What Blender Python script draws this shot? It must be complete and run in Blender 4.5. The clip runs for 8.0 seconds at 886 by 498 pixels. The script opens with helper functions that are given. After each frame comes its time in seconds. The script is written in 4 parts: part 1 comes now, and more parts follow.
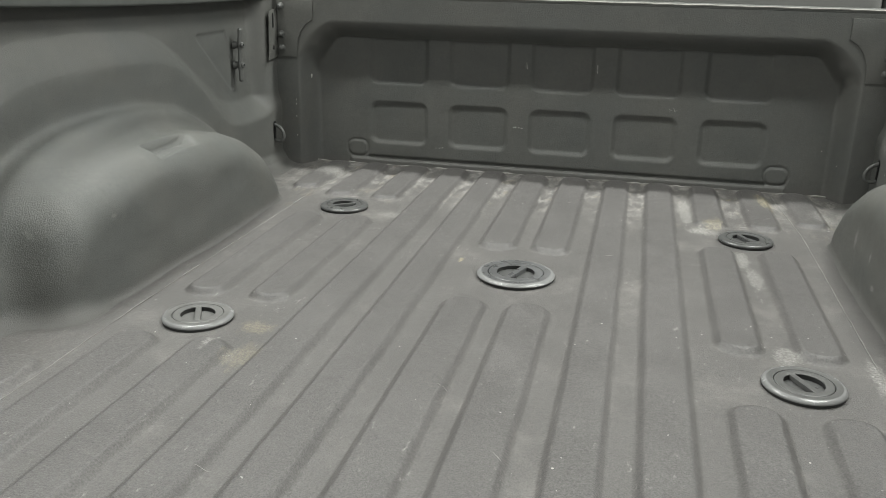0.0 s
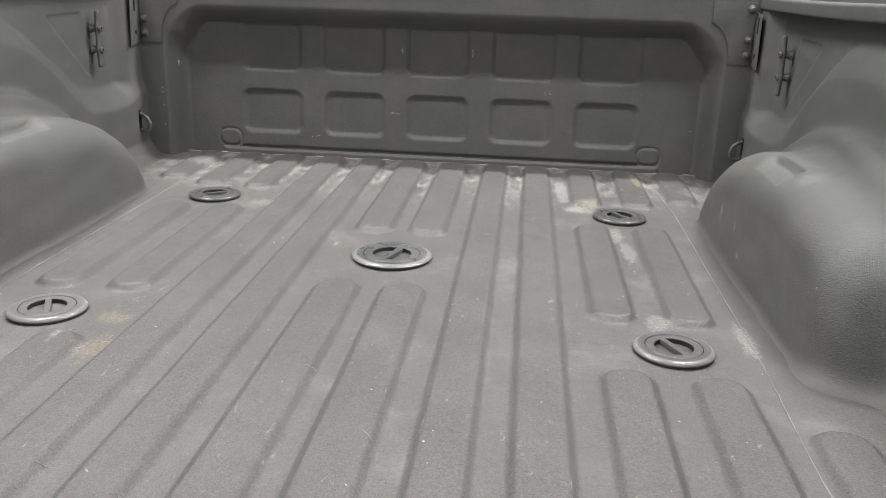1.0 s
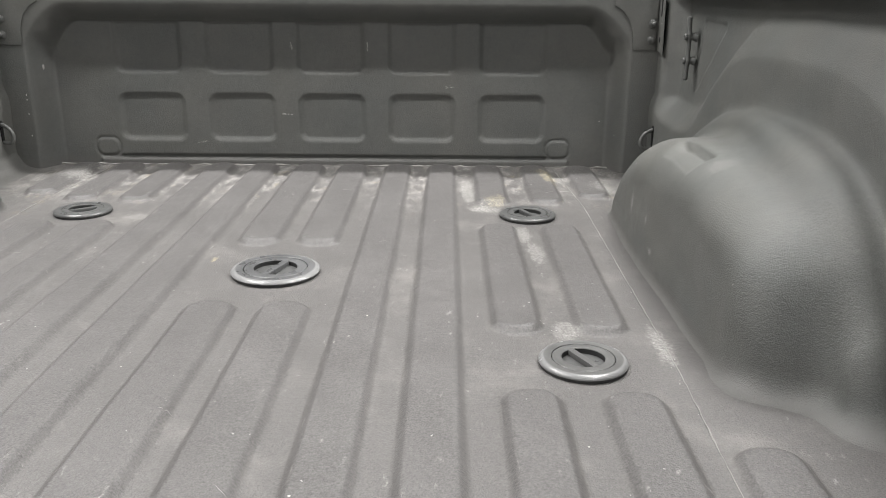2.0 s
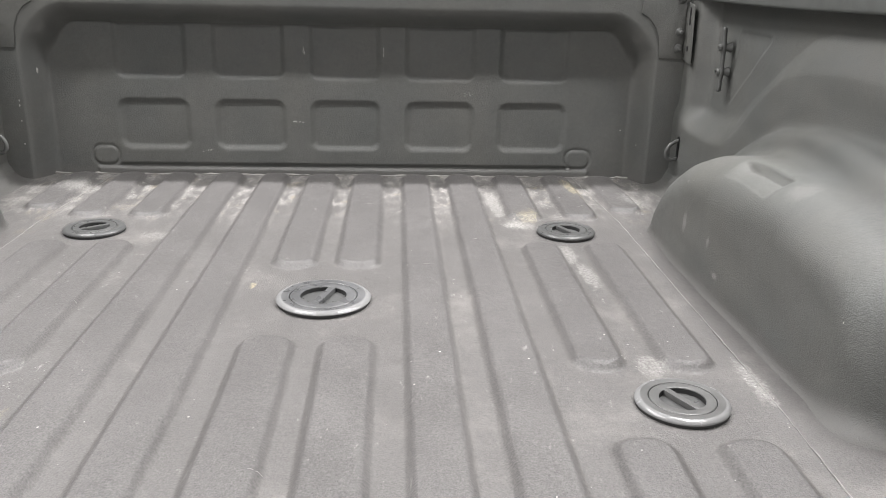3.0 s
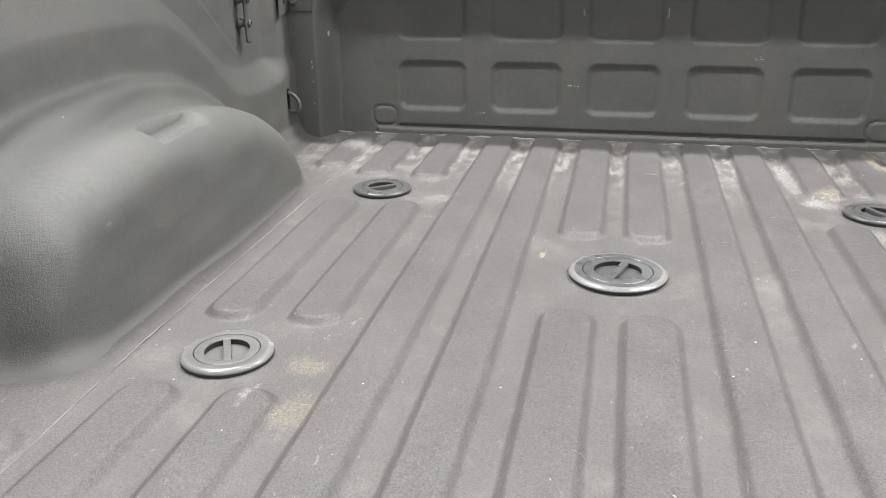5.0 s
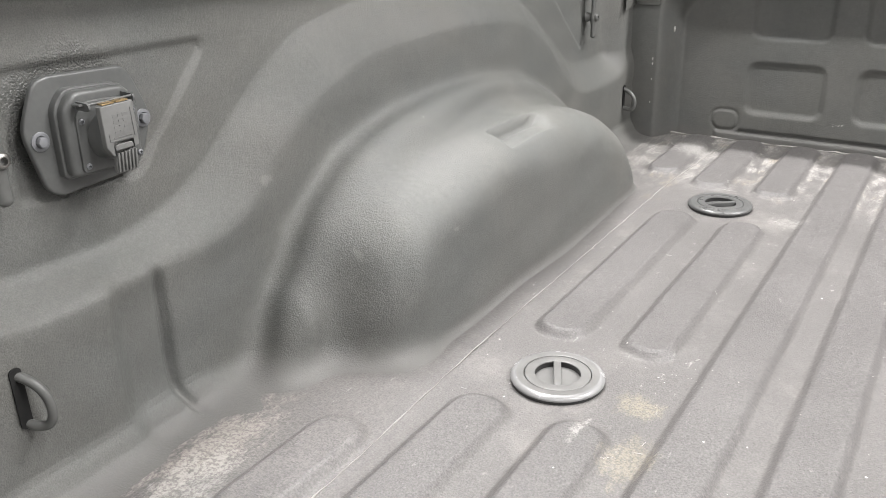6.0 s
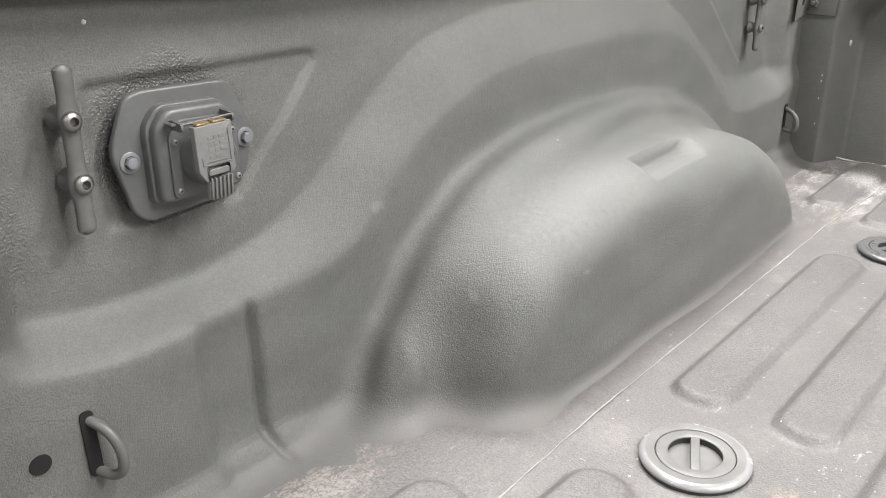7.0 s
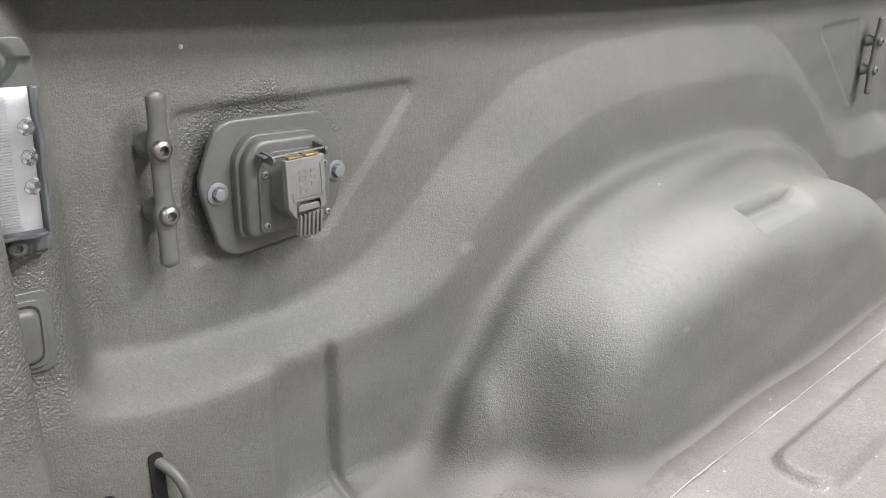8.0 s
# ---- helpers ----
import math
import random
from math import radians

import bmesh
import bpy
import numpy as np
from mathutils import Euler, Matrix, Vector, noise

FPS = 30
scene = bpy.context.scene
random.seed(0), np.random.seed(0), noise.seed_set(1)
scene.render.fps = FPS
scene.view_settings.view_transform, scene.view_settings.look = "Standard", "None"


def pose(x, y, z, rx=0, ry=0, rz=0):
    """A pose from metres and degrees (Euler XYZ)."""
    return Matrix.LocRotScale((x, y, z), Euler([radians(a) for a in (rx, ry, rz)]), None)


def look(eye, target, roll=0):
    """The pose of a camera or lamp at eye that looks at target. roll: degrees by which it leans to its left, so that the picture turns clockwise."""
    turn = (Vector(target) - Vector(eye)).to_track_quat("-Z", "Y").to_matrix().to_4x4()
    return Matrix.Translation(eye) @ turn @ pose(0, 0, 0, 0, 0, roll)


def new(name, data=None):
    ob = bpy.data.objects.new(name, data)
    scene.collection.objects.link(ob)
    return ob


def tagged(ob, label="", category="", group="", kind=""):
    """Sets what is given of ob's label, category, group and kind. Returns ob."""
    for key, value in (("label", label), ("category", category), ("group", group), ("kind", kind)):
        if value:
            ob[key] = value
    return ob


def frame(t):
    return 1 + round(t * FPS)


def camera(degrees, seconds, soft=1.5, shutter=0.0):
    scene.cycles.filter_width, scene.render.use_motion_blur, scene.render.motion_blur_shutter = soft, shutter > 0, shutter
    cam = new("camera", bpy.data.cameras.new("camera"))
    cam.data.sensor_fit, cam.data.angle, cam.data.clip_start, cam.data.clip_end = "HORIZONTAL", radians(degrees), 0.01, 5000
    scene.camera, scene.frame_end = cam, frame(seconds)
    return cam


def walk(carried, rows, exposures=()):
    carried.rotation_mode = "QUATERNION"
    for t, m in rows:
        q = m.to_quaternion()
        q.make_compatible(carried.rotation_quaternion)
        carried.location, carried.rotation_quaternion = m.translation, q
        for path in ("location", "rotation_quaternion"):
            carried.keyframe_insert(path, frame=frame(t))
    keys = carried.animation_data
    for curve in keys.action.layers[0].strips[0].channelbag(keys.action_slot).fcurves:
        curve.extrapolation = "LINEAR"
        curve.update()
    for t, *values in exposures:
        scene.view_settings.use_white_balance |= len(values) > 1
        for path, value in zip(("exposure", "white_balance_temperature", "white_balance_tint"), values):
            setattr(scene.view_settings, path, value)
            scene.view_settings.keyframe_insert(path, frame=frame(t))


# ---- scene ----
cam = camera(55.5, 8.0, soft=0.75)
PATH = [
    (0, (0.207, -1.553, 0.563), (-0.211, 0.296, -0.073), 1.3),
    (0.5, (0.206, -1.574, 0.53), (-0.086, 0.301, -0.102), 1.7),
    (1, (0.24, -1.523, 0.514), (0.068, 0.369, -0.111), 1.8),
    (1.5, (0.291, -1.433, 0.487), (0.21, 0.467, -0.133), 1.4),
    (1.7, (0.308, -1.407, 0.478), (0.254, 0.494, -0.14), 0.8),
    (2.8, (0.166, -1.311, 0.504), (0.272, 0.584, -0.128), 1.3),
    (3, (0.121, -1.288, 0.508), (0.236, 0.605, -0.129), 1.35),
    (3.5, (0.07, -1.266, 0.494), (0.21, 0.621, -0.155), 1.35),
    (4, (0.063, -1.242, 0.478), (0.22, 0.632, -0.203), 1.5),
    (4.5, (0.042, -1.229, 0.482), (-0.028, 0.637, -0.234), -0.6),
    (5, (-0.003, -1.256, 0.512), (-0.394, 0.566, -0.216), -0.7),
    (5.2, (-0.024, -1.260, 0.518), (-0.540, 0.534, -0.209), -0.6),
    (6.3, (-0.125, -1.18, 0.565), (-1.225, 0.291, -0.226), -1.4),
    (6.5, (-0.139, -1.152, 0.563), (-1.277, 0.291, -0.227), -1.2),
    (7, (-0.178, -1.106, 0.561), (-1.406, 0.263, -0.226), -1.0),
    (7.5, (-0.183, -1.082, 0.574), (-1.507, 0.203, -0.199), -0.7),
    (8, (-0.237, -1.082, 0.565), (-1.589, 0.191, -0.179), 0.5),
]
EXPOSURES = [(0.0, -0.62, 6580, 2), (0.5, -0.36, 6570, 5), (1.0, -0.32, 6550, 9), (1.7, -0.24, 6550, 8), (3.0, 0.0, 6500, 10),
             (4.5, -0.04, 6500, 10), (5.2, -0.06, 6500, 10), (6.3, 0.42, 6580, 10), (7.0, 0.45, 6580, 10), (8.0, 0.49, 6580, 10)]
walk(cam, [(t, look(eye, target, roll)) for t, eye, target, roll in PATH],
     exposures=EXPOSURES)

# ---- light ----
world = bpy.data.worlds.new("world")
scene.world = world
world.use_nodes = True
world.node_tree.nodes["Background"].inputs["Color"].default_value = (0.75, 0.8, 0.85, 1)
world.node_tree.nodes["Background"].inputs["Strength"].default_value = 0.3
CEILING = 3.4
# All unseen: the inner pairs at y -0.5 and -4.6 follow the headboard's shadow edges.
LAMPS = [(-1.5, 1.1), (1.5, 1.1), (3.6, 1.1), (-1.5, -0.5), (1.5, -0.5), (-3.6, -0.5), (3.6, -0.5), (-1.5, -4.6), (1.5, -4.6)]
# The row at y 1.1 and those at x 3.6 are added brightening.
LAMP_WATTS = [146.0, 146.0, 140.0, 78.0, 78.0, 78.0, 70.0, 84.0, 84.0]


def area_lamp(x, y, watts):
    data = bpy.data.lights.new("unseen_ceiling_lamp", "AREA")
    data.shape, data.size, data.size_y, data.energy = "RECTANGLE", 1.20, 0.22, watts
    data.color = (1.0, 0.985, 0.985)
    ob = new("unseen_ceiling_lamp", data)
    ob.location = (x, y, CEILING - 0.05)
    return ob


for (lx, ly), lw in zip(LAMPS, LAMP_WATTS):
    area_lamp(lx, ly, lw)


# ---- materials ----
def material(name):
    m = bpy.data.materials.new(name)
    m.use_nodes = True
    return m, m.node_tree.nodes, m.node_tree.links, m.node_tree.nodes["Principled BSDF"]


def noise_node(nodes, links, vector, scale, detail=4.0, rough=0.55):
    n = nodes.new("ShaderNodeTexNoise")
    n.inputs["Scale"].default_value, n.inputs["Detail"].default_value = scale, detail
    n.inputs["Roughness"].default_value = rough
    links.new(vector, n.inputs["Vector"])
    return n.outputs["Fac"]


def ramp(nodes, links, fac, stops):
    r = nodes.new("ShaderNodeValToRGB")
    els = r.color_ramp.elements
    while len(els) < len(stops):
        els.new(0.5)
    for e, (p, c) in zip(els, stops):
        e.position = p
        e.color = (*c, 1) if isinstance(c, tuple) else (c, c, c, 1)
    links.new(fac, r.inputs["Fac"])
    return r.outputs["Color"]


def mix(nodes, links, fac, a, b, mode="MIX"):
    n = nodes.new("ShaderNodeMix")
    n.data_type, n.blend_type = "RGBA", mode
    for sock, v in ((n.inputs[0], fac), (n.inputs[6], a), (n.inputs[7], b)):
        if isinstance(v, (int, float)):
            sock.default_value = v
        elif isinstance(v, tuple):
            sock.default_value = (*v, 1)
        else:
            links.new(v, sock)
    return n.outputs[2]


def calc(nodes, links, op, a, b=0.0, c=0.0):
    n = nodes.new("ShaderNodeMath")
    n.operation = op
    for sock, v in zip(n.inputs, (a, b, c)):
        if isinstance(v, (int, float)):
            sock.default_value = v
        else:
            links.new(v, sock)
    return n.outputs[0]


def smooth(nodes, links, v, lo, hi):
    n = nodes.new("ShaderNodeMapRange")
    n.interpolation_type = "SMOOTHSTEP"
    links.new(v, n.inputs["Value"])
    n.inputs["From Min"].default_value, n.inputs["From Max"].default_value = lo, hi
    return n.outputs["Result"]


PALE, TAN, YELLOW = (0.40, 0.39, 0.37), (0.33, 0.30, 0.27), (0.42, 0.37, 0.24)
SPLASHES = [
    (-0.362, -0.397, 0.026, 0.022, 0.19, YELLOW), (-0.338, -0.500, 0.022, 0.040, 0.15, YELLOW), (-0.113, 0.029, 0.005, 0.012, 0.42, YELLOW),
    (0.388, 0.375, 0.030, 0.024, 0.34, PALE), (0.405, 0.43, 0.022, 0.030, 0.25, YELLOW), (0.547, 0.66, 0.018, 0.06, 0.35, YELLOW),
    (0.448, 0.19, 0.014, 0.055, 0.36, PALE), (0.462, 0.08, 0.015, 0.06, 0.30, PALE), (0.468, -0.275, 0.020, 0.030, 0.28, PALE),
    (0.592, -0.32, 0.014, 0.060, 0.33, PALE), (0.372, 0.385, 0.022, 0.028, 0.33, PALE), (0.345, 0.53, 0.014, 0.10, 0.36, PALE),
    (0.670, 0.56, 0.035, 0.05, 0.30, PALE), (-0.620, 0.66, 0.040, 0.05, 0.30, PALE), (-0.735, -0.70, 0.035, 0.090, 0.55, TAN), (-0.70, -0.62, 0.11, 0.17, 0.26, (0.205, 0.192, 0.184)),
    (-0.715, -0.76, 0.030, 0.060, 0.24, PALE), (-0.401, -0.48, 0.006, 0.030, 0.36, PALE), (-0.34, 0.30, 0.030, 0.02, 0.21, PALE)]


# pale rub marks on the wheel housings and walls: place, reach, weight
SCUFFS = [
    ((0.641, 0.138, 0.080), (0.05, 0.010, 0.020), 0.50), ((0.639, 0.012, 0.084), (0.05, 0.006, 0.010), 0.55), ((0.637, -0.034, 0.042), (0.05, 0.012, 0.006), 0.55),
    ((0.700, -0.164, 0.216), (0.03, 0.025, 0.02), 0.22), ((-0.724, -0.450, 0.140), (0.008, 0.003, 0.030), 0.22), ((-0.652, -0.324, 0.145), (0.02, 0.008, 0.003), 0.25),
    ((-0.817, -0.497, 0.237), (0.02, 0.012, 0.008), 0.30), ((-0.700, -0.250, 0.205), (0.05, 0.12, 0.05), 0.10)]


def spray_liner(name, base, dusty=0.0, dirt=False, rough=0.46):
    """Sprayed bed liner: pebbled polyurethane, with scuffs, dust and, on the floor, caked dirt in the channels."""
    m, nodes, links, bsdf = material(name)
    geo = nodes.new("ShaderNodeNewGeometry")
    pos = geo.outputs["Position"]
    big = noise_node(nodes, links, pos, 5.0, 5.0)
    mid = noise_node(nodes, links, pos, 38.0, 4.0)
    fine = noise_node(nodes, links, pos, 420.0 if dirt else 620.0, 2.0, 0.6)
    warm = tuple(c * f for c, f in zip(base, (1.12, 1.09, 1.06)))
    cool = tuple(c * f for c, f in zip(base, (0.92, 0.94, 0.95)))
    if dirt:
        warm, cool = tuple(c * 1.07 for c in base), tuple(c * 0.95 for c in base)
    col = ramp(nodes, links, big, [(0.32, cool), (0.68, warm)])
    col = mix(nodes, links, 0.16 if dirt else 0.14, col, ramp(nodes, links, mid, [(0.3, tuple(c * 0.75 for c in base)), (0.7, tuple(c * 1.3 for c in base))]))
    speckle = ramp(nodes, links, noise_node(nodes, links, pos, 140.0, 3.0, 0.6), [(0.35, 0.93), (0.65, 1.07)] if dirt else [(0.35, 0.95), (0.65, 1.05)])
    col = mix(nodes, links, 1.0, col, speckle, "MULTIPLY")
    grain = ramp(nodes, links, fine, [(0.33, 0.66), (0.67, 1.30)])
    col = mix(nodes, links, 0.8 if dirt else 0.5, col, mix(nodes, links, 1.0, col, grain, "MULTIPLY"))
    if dirt:
        salt = ramp(nodes, links, noise_node(nodes, links, pos, 250.0, 2.0, 0.6), [(0.40, 0.80), (0.60, 1.18)])
        col = mix(nodes, links, 0.35, col, mix(nodes, links, 1.0, col, salt, "MULTIPLY"))
        # dark pits in the coating
        pit = nodes.new("ShaderNodeTexVoronoi")
        pit.inputs["Scale"].default_value = 230.0
        links.new(pos, pit.inputs["Vector"])
        chosen = nodes.new("ShaderNodeSeparateColor")
        links.new(pit.outputs["Color"], chosen.inputs["Color"])
        hole = calc(nodes, links, "MULTIPLY", calc(nodes, links, "LESS_THAN", pit.outputs["Distance"], 0.30), calc(nodes, links, "GREATER_THAN", chosen.outputs[1], 0.80))
        col = mix(nodes, links, calc(nodes, links, "MULTIPLY", hole, 0.42), col, tuple(c * 0.35 for c in base))
    roughness = calc(nodes, links, "MULTIPLY_ADD", mid, 0.22, rough - 0.11)
    # dry scuffs and pale specks
    speck = nodes.new("ShaderNodeTexVoronoi")
    speck.inputs["Scale"].default_value = 26.0
    links.new(pos, speck.inputs["Vector"])
    tiny = calc(nodes, links, "LESS_THAN", speck.outputs["Distance"], 0.04)
    pick = nodes.new("ShaderNodeSeparateColor")
    links.new(speck.outputs["Color"], pick.inputs["Color"])
    few = calc(nodes, links, "GREATER_THAN", pick.outputs[0], 0.74 if dirt else 0.86)
    col = mix(nodes, links, calc(nodes, links, "MULTIPLY", tiny, few), col, (0.5, 0.48, 0.45))
    if dusty > 0:
        dust = smooth(nodes, links, noise_node(nodes, links, pos, 9.0, 6.0, 0.65), 0.38, 0.75)
        col = mix(nodes, links, calc(nodes, links, "MULTIPLY", dust, dusty), col, (0.30, 0.29, 0.285))
    xyz = nodes.new("ShaderNodeSeparateXYZ")
    links.new(pos, xyz.inputs[0])
    if not dirt:
        smear = calc(nodes, links, "MULTIPLY_ADD", noise_node(nodes, links, pos, 130.0, 5.0, 0.8), 3.0, -1.5)
        for place, reach, weight in SCUFFS:
            d = nodes.new("ShaderNodeVectorMath")
            d.operation = "SUBTRACT"
            links.new(pos, d.inputs[0])
            d.inputs[1].default_value = place
            q = nodes.new("ShaderNodeVectorMath")
            q.operation = "MULTIPLY"
            links.new(d.outputs[0], q.inputs[0])
            q.inputs[1].default_value = tuple(1 / v for v in reach)
            r = nodes.new("ShaderNodeVectorMath")
            r.operation = "LENGTH"
            links.new(q.outputs[0], r.inputs[0])
            spot = smooth(nodes, links, calc(nodes, links, "ADD", r.outputs["Value"], smear), 1.2, 0.4)
            col = mix(nodes, links, calc(nodes, links, "MULTIPLY", spot, weight), col, (0.30, 0.29, 0.28))
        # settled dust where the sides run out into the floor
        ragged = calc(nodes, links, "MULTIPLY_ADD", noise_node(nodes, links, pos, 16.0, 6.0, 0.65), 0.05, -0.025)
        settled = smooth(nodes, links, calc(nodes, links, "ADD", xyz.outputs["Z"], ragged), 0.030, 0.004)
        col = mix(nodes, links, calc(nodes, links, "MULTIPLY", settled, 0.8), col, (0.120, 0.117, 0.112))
    if dirt:
        low = smooth(nodes, links, xyz.outputs["Z"], 0.0085, 0.0005)
        worn = mix(nodes, links, 0.5, col, (0.140, 0.134, 0.126))
        col = mix(nodes, links, calc(nodes, links, "MULTIPLY", low, 0.30), col, worn)
        wob = calc(nodes, links, "MULTIPLY_ADD", noise_node(nodes, links, pos, 7.0, 5.0), 0.5, -0.25)
        front = smooth(nodes, links, calc(nodes, links, "ADD", xyz.outputs["Y"], wob), 0.24, 0.70)
        run = nodes.new("ShaderNodeVectorMath")
        run.operation = "MULTIPLY"
        links.new(pos, run.inputs[0])
        run.inputs[1].default_value = (1.0, 0.38, 1.0)
        drag = run.outputs[0]
        blot = smooth(nodes, links, noise_node(nodes, links, drag, 46.0, 7.0, 0.75), 0.45, 0.58)
        scuff = smooth(nodes, links, noise_node(nodes, links, drag, 95.0, 5.0, 0.7), 0.60, 0.72)
        patch = smooth(nodes, links, noise_node(nodes, links, pos, 8.0, 3.0), 0.42, 0.62)
        col = mix(nodes, links, calc(nodes, links, "MULTIPLY", calc(nodes, links, "MULTIPLY", scuff, patch), 0.75), col, (0.33, 0.32, 0.305))
        caked = smooth(nodes, links, xyz.outputs["Z"], 0.0060, 0.0022)
        crumb = ramp(nodes, links, noise_node(nodes, links, pos, 210.0, 3.0, 0.7), [(0.43, 0.25), (0.56, 1.0)])
        thick = calc(nodes, links, "MULTIPLY", calc(nodes, links, "MULTIPLY", caked, front), calc(nodes, links, "MULTIPLY", blot, crumb))
        chalk = ramp(nodes, links, noise_node(nodes, links, pos, 14.0, 4.0), [(0.35, (0.27, 0.255, 0.24)), (0.55, (0.41, 0.395, 0.375)), (0.72, (0.36, 0.30, 0.20))])
        col = mix(nodes, links, calc(nodes, links, "MULTIPLY", thick, 0.72), col, chalk)
        # thin chalky residue in all channels
        film = calc(nodes, links, "MULTIPLY", low, smooth(nodes, links, noise_node(nodes, links, pos, 6.0, 6.0, 0.7), 0.5, 0.72))
        col = mix(nodes, links, calc(nodes, links, "MULTIPLY", film, 0.22), col, (0.36, 0.34, 0.32))
        # splashes and chalk smears: place, reach across and along, weight, tint
        edge = calc(nodes, links, "MULTIPLY_ADD", noise_node(nodes, links, drag, 60.0, 6.0, 0.8), 3.6, -1.8)
        for sx, sy, rx, ry, weight, tint in SPLASHES:
            d = nodes.new("ShaderNodeVectorMath")
            d.operation = "SUBTRACT"
            links.new(pos, d.inputs[0])
            d.inputs[1].default_value = (sx, sy, 0.0)
            q = nodes.new("ShaderNodeVectorMath")
            q.operation = "MULTIPLY"
            links.new(d.outputs[0], q.inputs[0])
            q.inputs[1].default_value = (1 / rx, 1 / ry, 0)
            r = nodes.new("ShaderNodeVectorMath")
            r.operation = "LENGTH"
            links.new(q.outputs[0], r.inputs[0])
            spot = smooth(nodes, links, calc(nodes, links, "ADD", r.outputs["Value"], edge), 1.30, 0.55)
            col = mix(nodes, links, calc(nodes, links, "MULTIPLY", calc(nodes, links, "MULTIPLY", spot, crumb), min(1.0, weight * 1.45)), col, tint)
        roughness = calc(nodes, links, "ADD", roughness, calc(nodes, links, "MULTIPLY", thick, 0.25))
    links.new(col, bsdf.inputs["Base Color"])
    links.new(roughness, bsdf.inputs["Roughness"])
    pebble = nodes.new("ShaderNodeTexVoronoi")
    pebble.inputs["Scale"].default_value = 400.0 if dirt else 560.0
    pebble.feature = "SMOOTH_F1"
    links.new(pos, pebble.inputs["Vector"])
    height = calc(nodes, links, "ADD", calc(nodes, links, "MULTIPLY", pebble.outputs["Distance"], -0.5 if dirt else -0.3), calc(nodes, links, "MULTIPLY", fine, 1.0))
    height = calc(nodes, links, "ADD", height, calc(nodes, links, "MULTIPLY", mid, 0.3))
    peel = noise_node(nodes, links, pos, 260.0, 2.0, 0.5)
    height = calc(nodes, links, "ADD", height, calc(nodes, links, "MULTIPLY", peel, 0.5 if dirt else 0.8))
    bump = nodes.new("ShaderNodeBump")
    bump.inputs["Strength"].default_value, bump.inputs["Distance"].default_value = 0.45 if dirt else 0.52, 0.0016
    links.new(height, bump.inputs["Height"])
    links.new(bump.outputs["Normal"], bsdf.inputs["Normal"])
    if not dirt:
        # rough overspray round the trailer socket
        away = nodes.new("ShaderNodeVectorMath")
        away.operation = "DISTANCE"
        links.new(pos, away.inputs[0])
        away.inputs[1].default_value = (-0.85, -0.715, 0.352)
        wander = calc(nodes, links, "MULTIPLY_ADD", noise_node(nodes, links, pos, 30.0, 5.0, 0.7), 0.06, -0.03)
        spray_and_shade = smooth(nodes, links, calc(nodes, links, "ADD", away.outputs["Value"], wander), 0.092, 0.062)
        # a second patch round the rubber pad, where the corner post's shade falls
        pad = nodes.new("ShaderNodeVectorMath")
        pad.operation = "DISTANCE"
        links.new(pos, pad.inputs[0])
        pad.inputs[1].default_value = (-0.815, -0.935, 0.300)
        spray_and_shade = calc(nodes, links, "MAXIMUM", spray_and_shade, calc(nodes, links, "MULTIPLY", smooth(nodes, links, calc(nodes, links, "ADD", pad.outputs["Value"], wander), 0.100, 0.070), 0.8))
        # the darker tint deepens the overspray and paints the shade round the pad
        links.new(mix(nodes, links, calc(nodes, links, "MULTIPLY", spray_and_shade, 0.32), col, tuple(c * 0.45 for c in base)), bsdf.inputs["Base Color"])
        grit_bump = noise_node(nodes, links, pos, 460.0, 1.0, 0.5)
        links.new(calc(nodes, links, "ADD", height, calc(nodes, links, "MULTIPLY", calc(nodes, links, "MULTIPLY", grit_bump, spray_and_shade), 3.2)), bump.inputs["Height"])
        links.new(calc(nodes, links, "MULTIPLY_ADD", spray_and_shade, -0.20, roughness), bsdf.inputs["Roughness"])
    return m


def plain(name, base, rough=0.5, metal=0.0, grain=120.0, vary=0.15, bump=0.15, depth=0.0006):
    """Paint, plastic, rubber or metal with slight mottling and relief."""
    m, nodes, links, bsdf = material(name)
    tex = nodes.new("ShaderNodeTexCoord")
    vec = tex.outputs["Object"]
    n1 = noise_node(nodes, links, vec, grain, 4.0)
    n2 = noise_node(nodes, links, vec, grain * 0.12, 3.0)
    f = calc(nodes, links, "MULTIPLY_ADD", n2, 0.6, calc(nodes, links, "MULTIPLY", n1, 0.4))
    col = ramp(nodes, links, f, [(0.3, tuple(c * (1 - vary) for c in base)), (0.7, tuple(min(1, c * (1 + vary)) for c in base))])
    links.new(col, bsdf.inputs["Base Color"])
    links.new(calc(nodes, links, "MULTIPLY_ADD", n1, 0.2, rough - 0.1), bsdf.inputs["Roughness"])
    bsdf.inputs["Metallic"].default_value = metal
    b = nodes.new("ShaderNodeBump")
    b.inputs["Strength"].default_value, b.inputs["Distance"].default_value = bump, depth
    links.new(n1, b.inputs["Height"])
    links.new(b.outputs["Normal"], bsdf.inputs["Normal"])
    return m


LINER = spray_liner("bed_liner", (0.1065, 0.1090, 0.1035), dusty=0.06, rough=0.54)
FLOOR = spray_liner("bed_floor_liner", (0.100, 0.0955, 0.0935), dusty=0.07, dirt=True, rough=0.52)
RAIL = plain("rail_plastic", (0.10, 0.105, 0.10), 0.55, grain=300.0, bump=0.3)
PAINT = plain("grey_body_paint", (0.16, 0.16, 0.155), 0.35, vary=0.05, bump=0.02)
CAP = plain("cap_plastic", (0.088, 0.089, 0.088), 0.30, grain=70.0, vary=0.18)
# palest of the corner cap tones, for the rear left cap
CAP_PALE = plain("pale_cap_plastic", (0.142, 0.141, 0.137), 0.36, grain=70.0, vary=0.18)
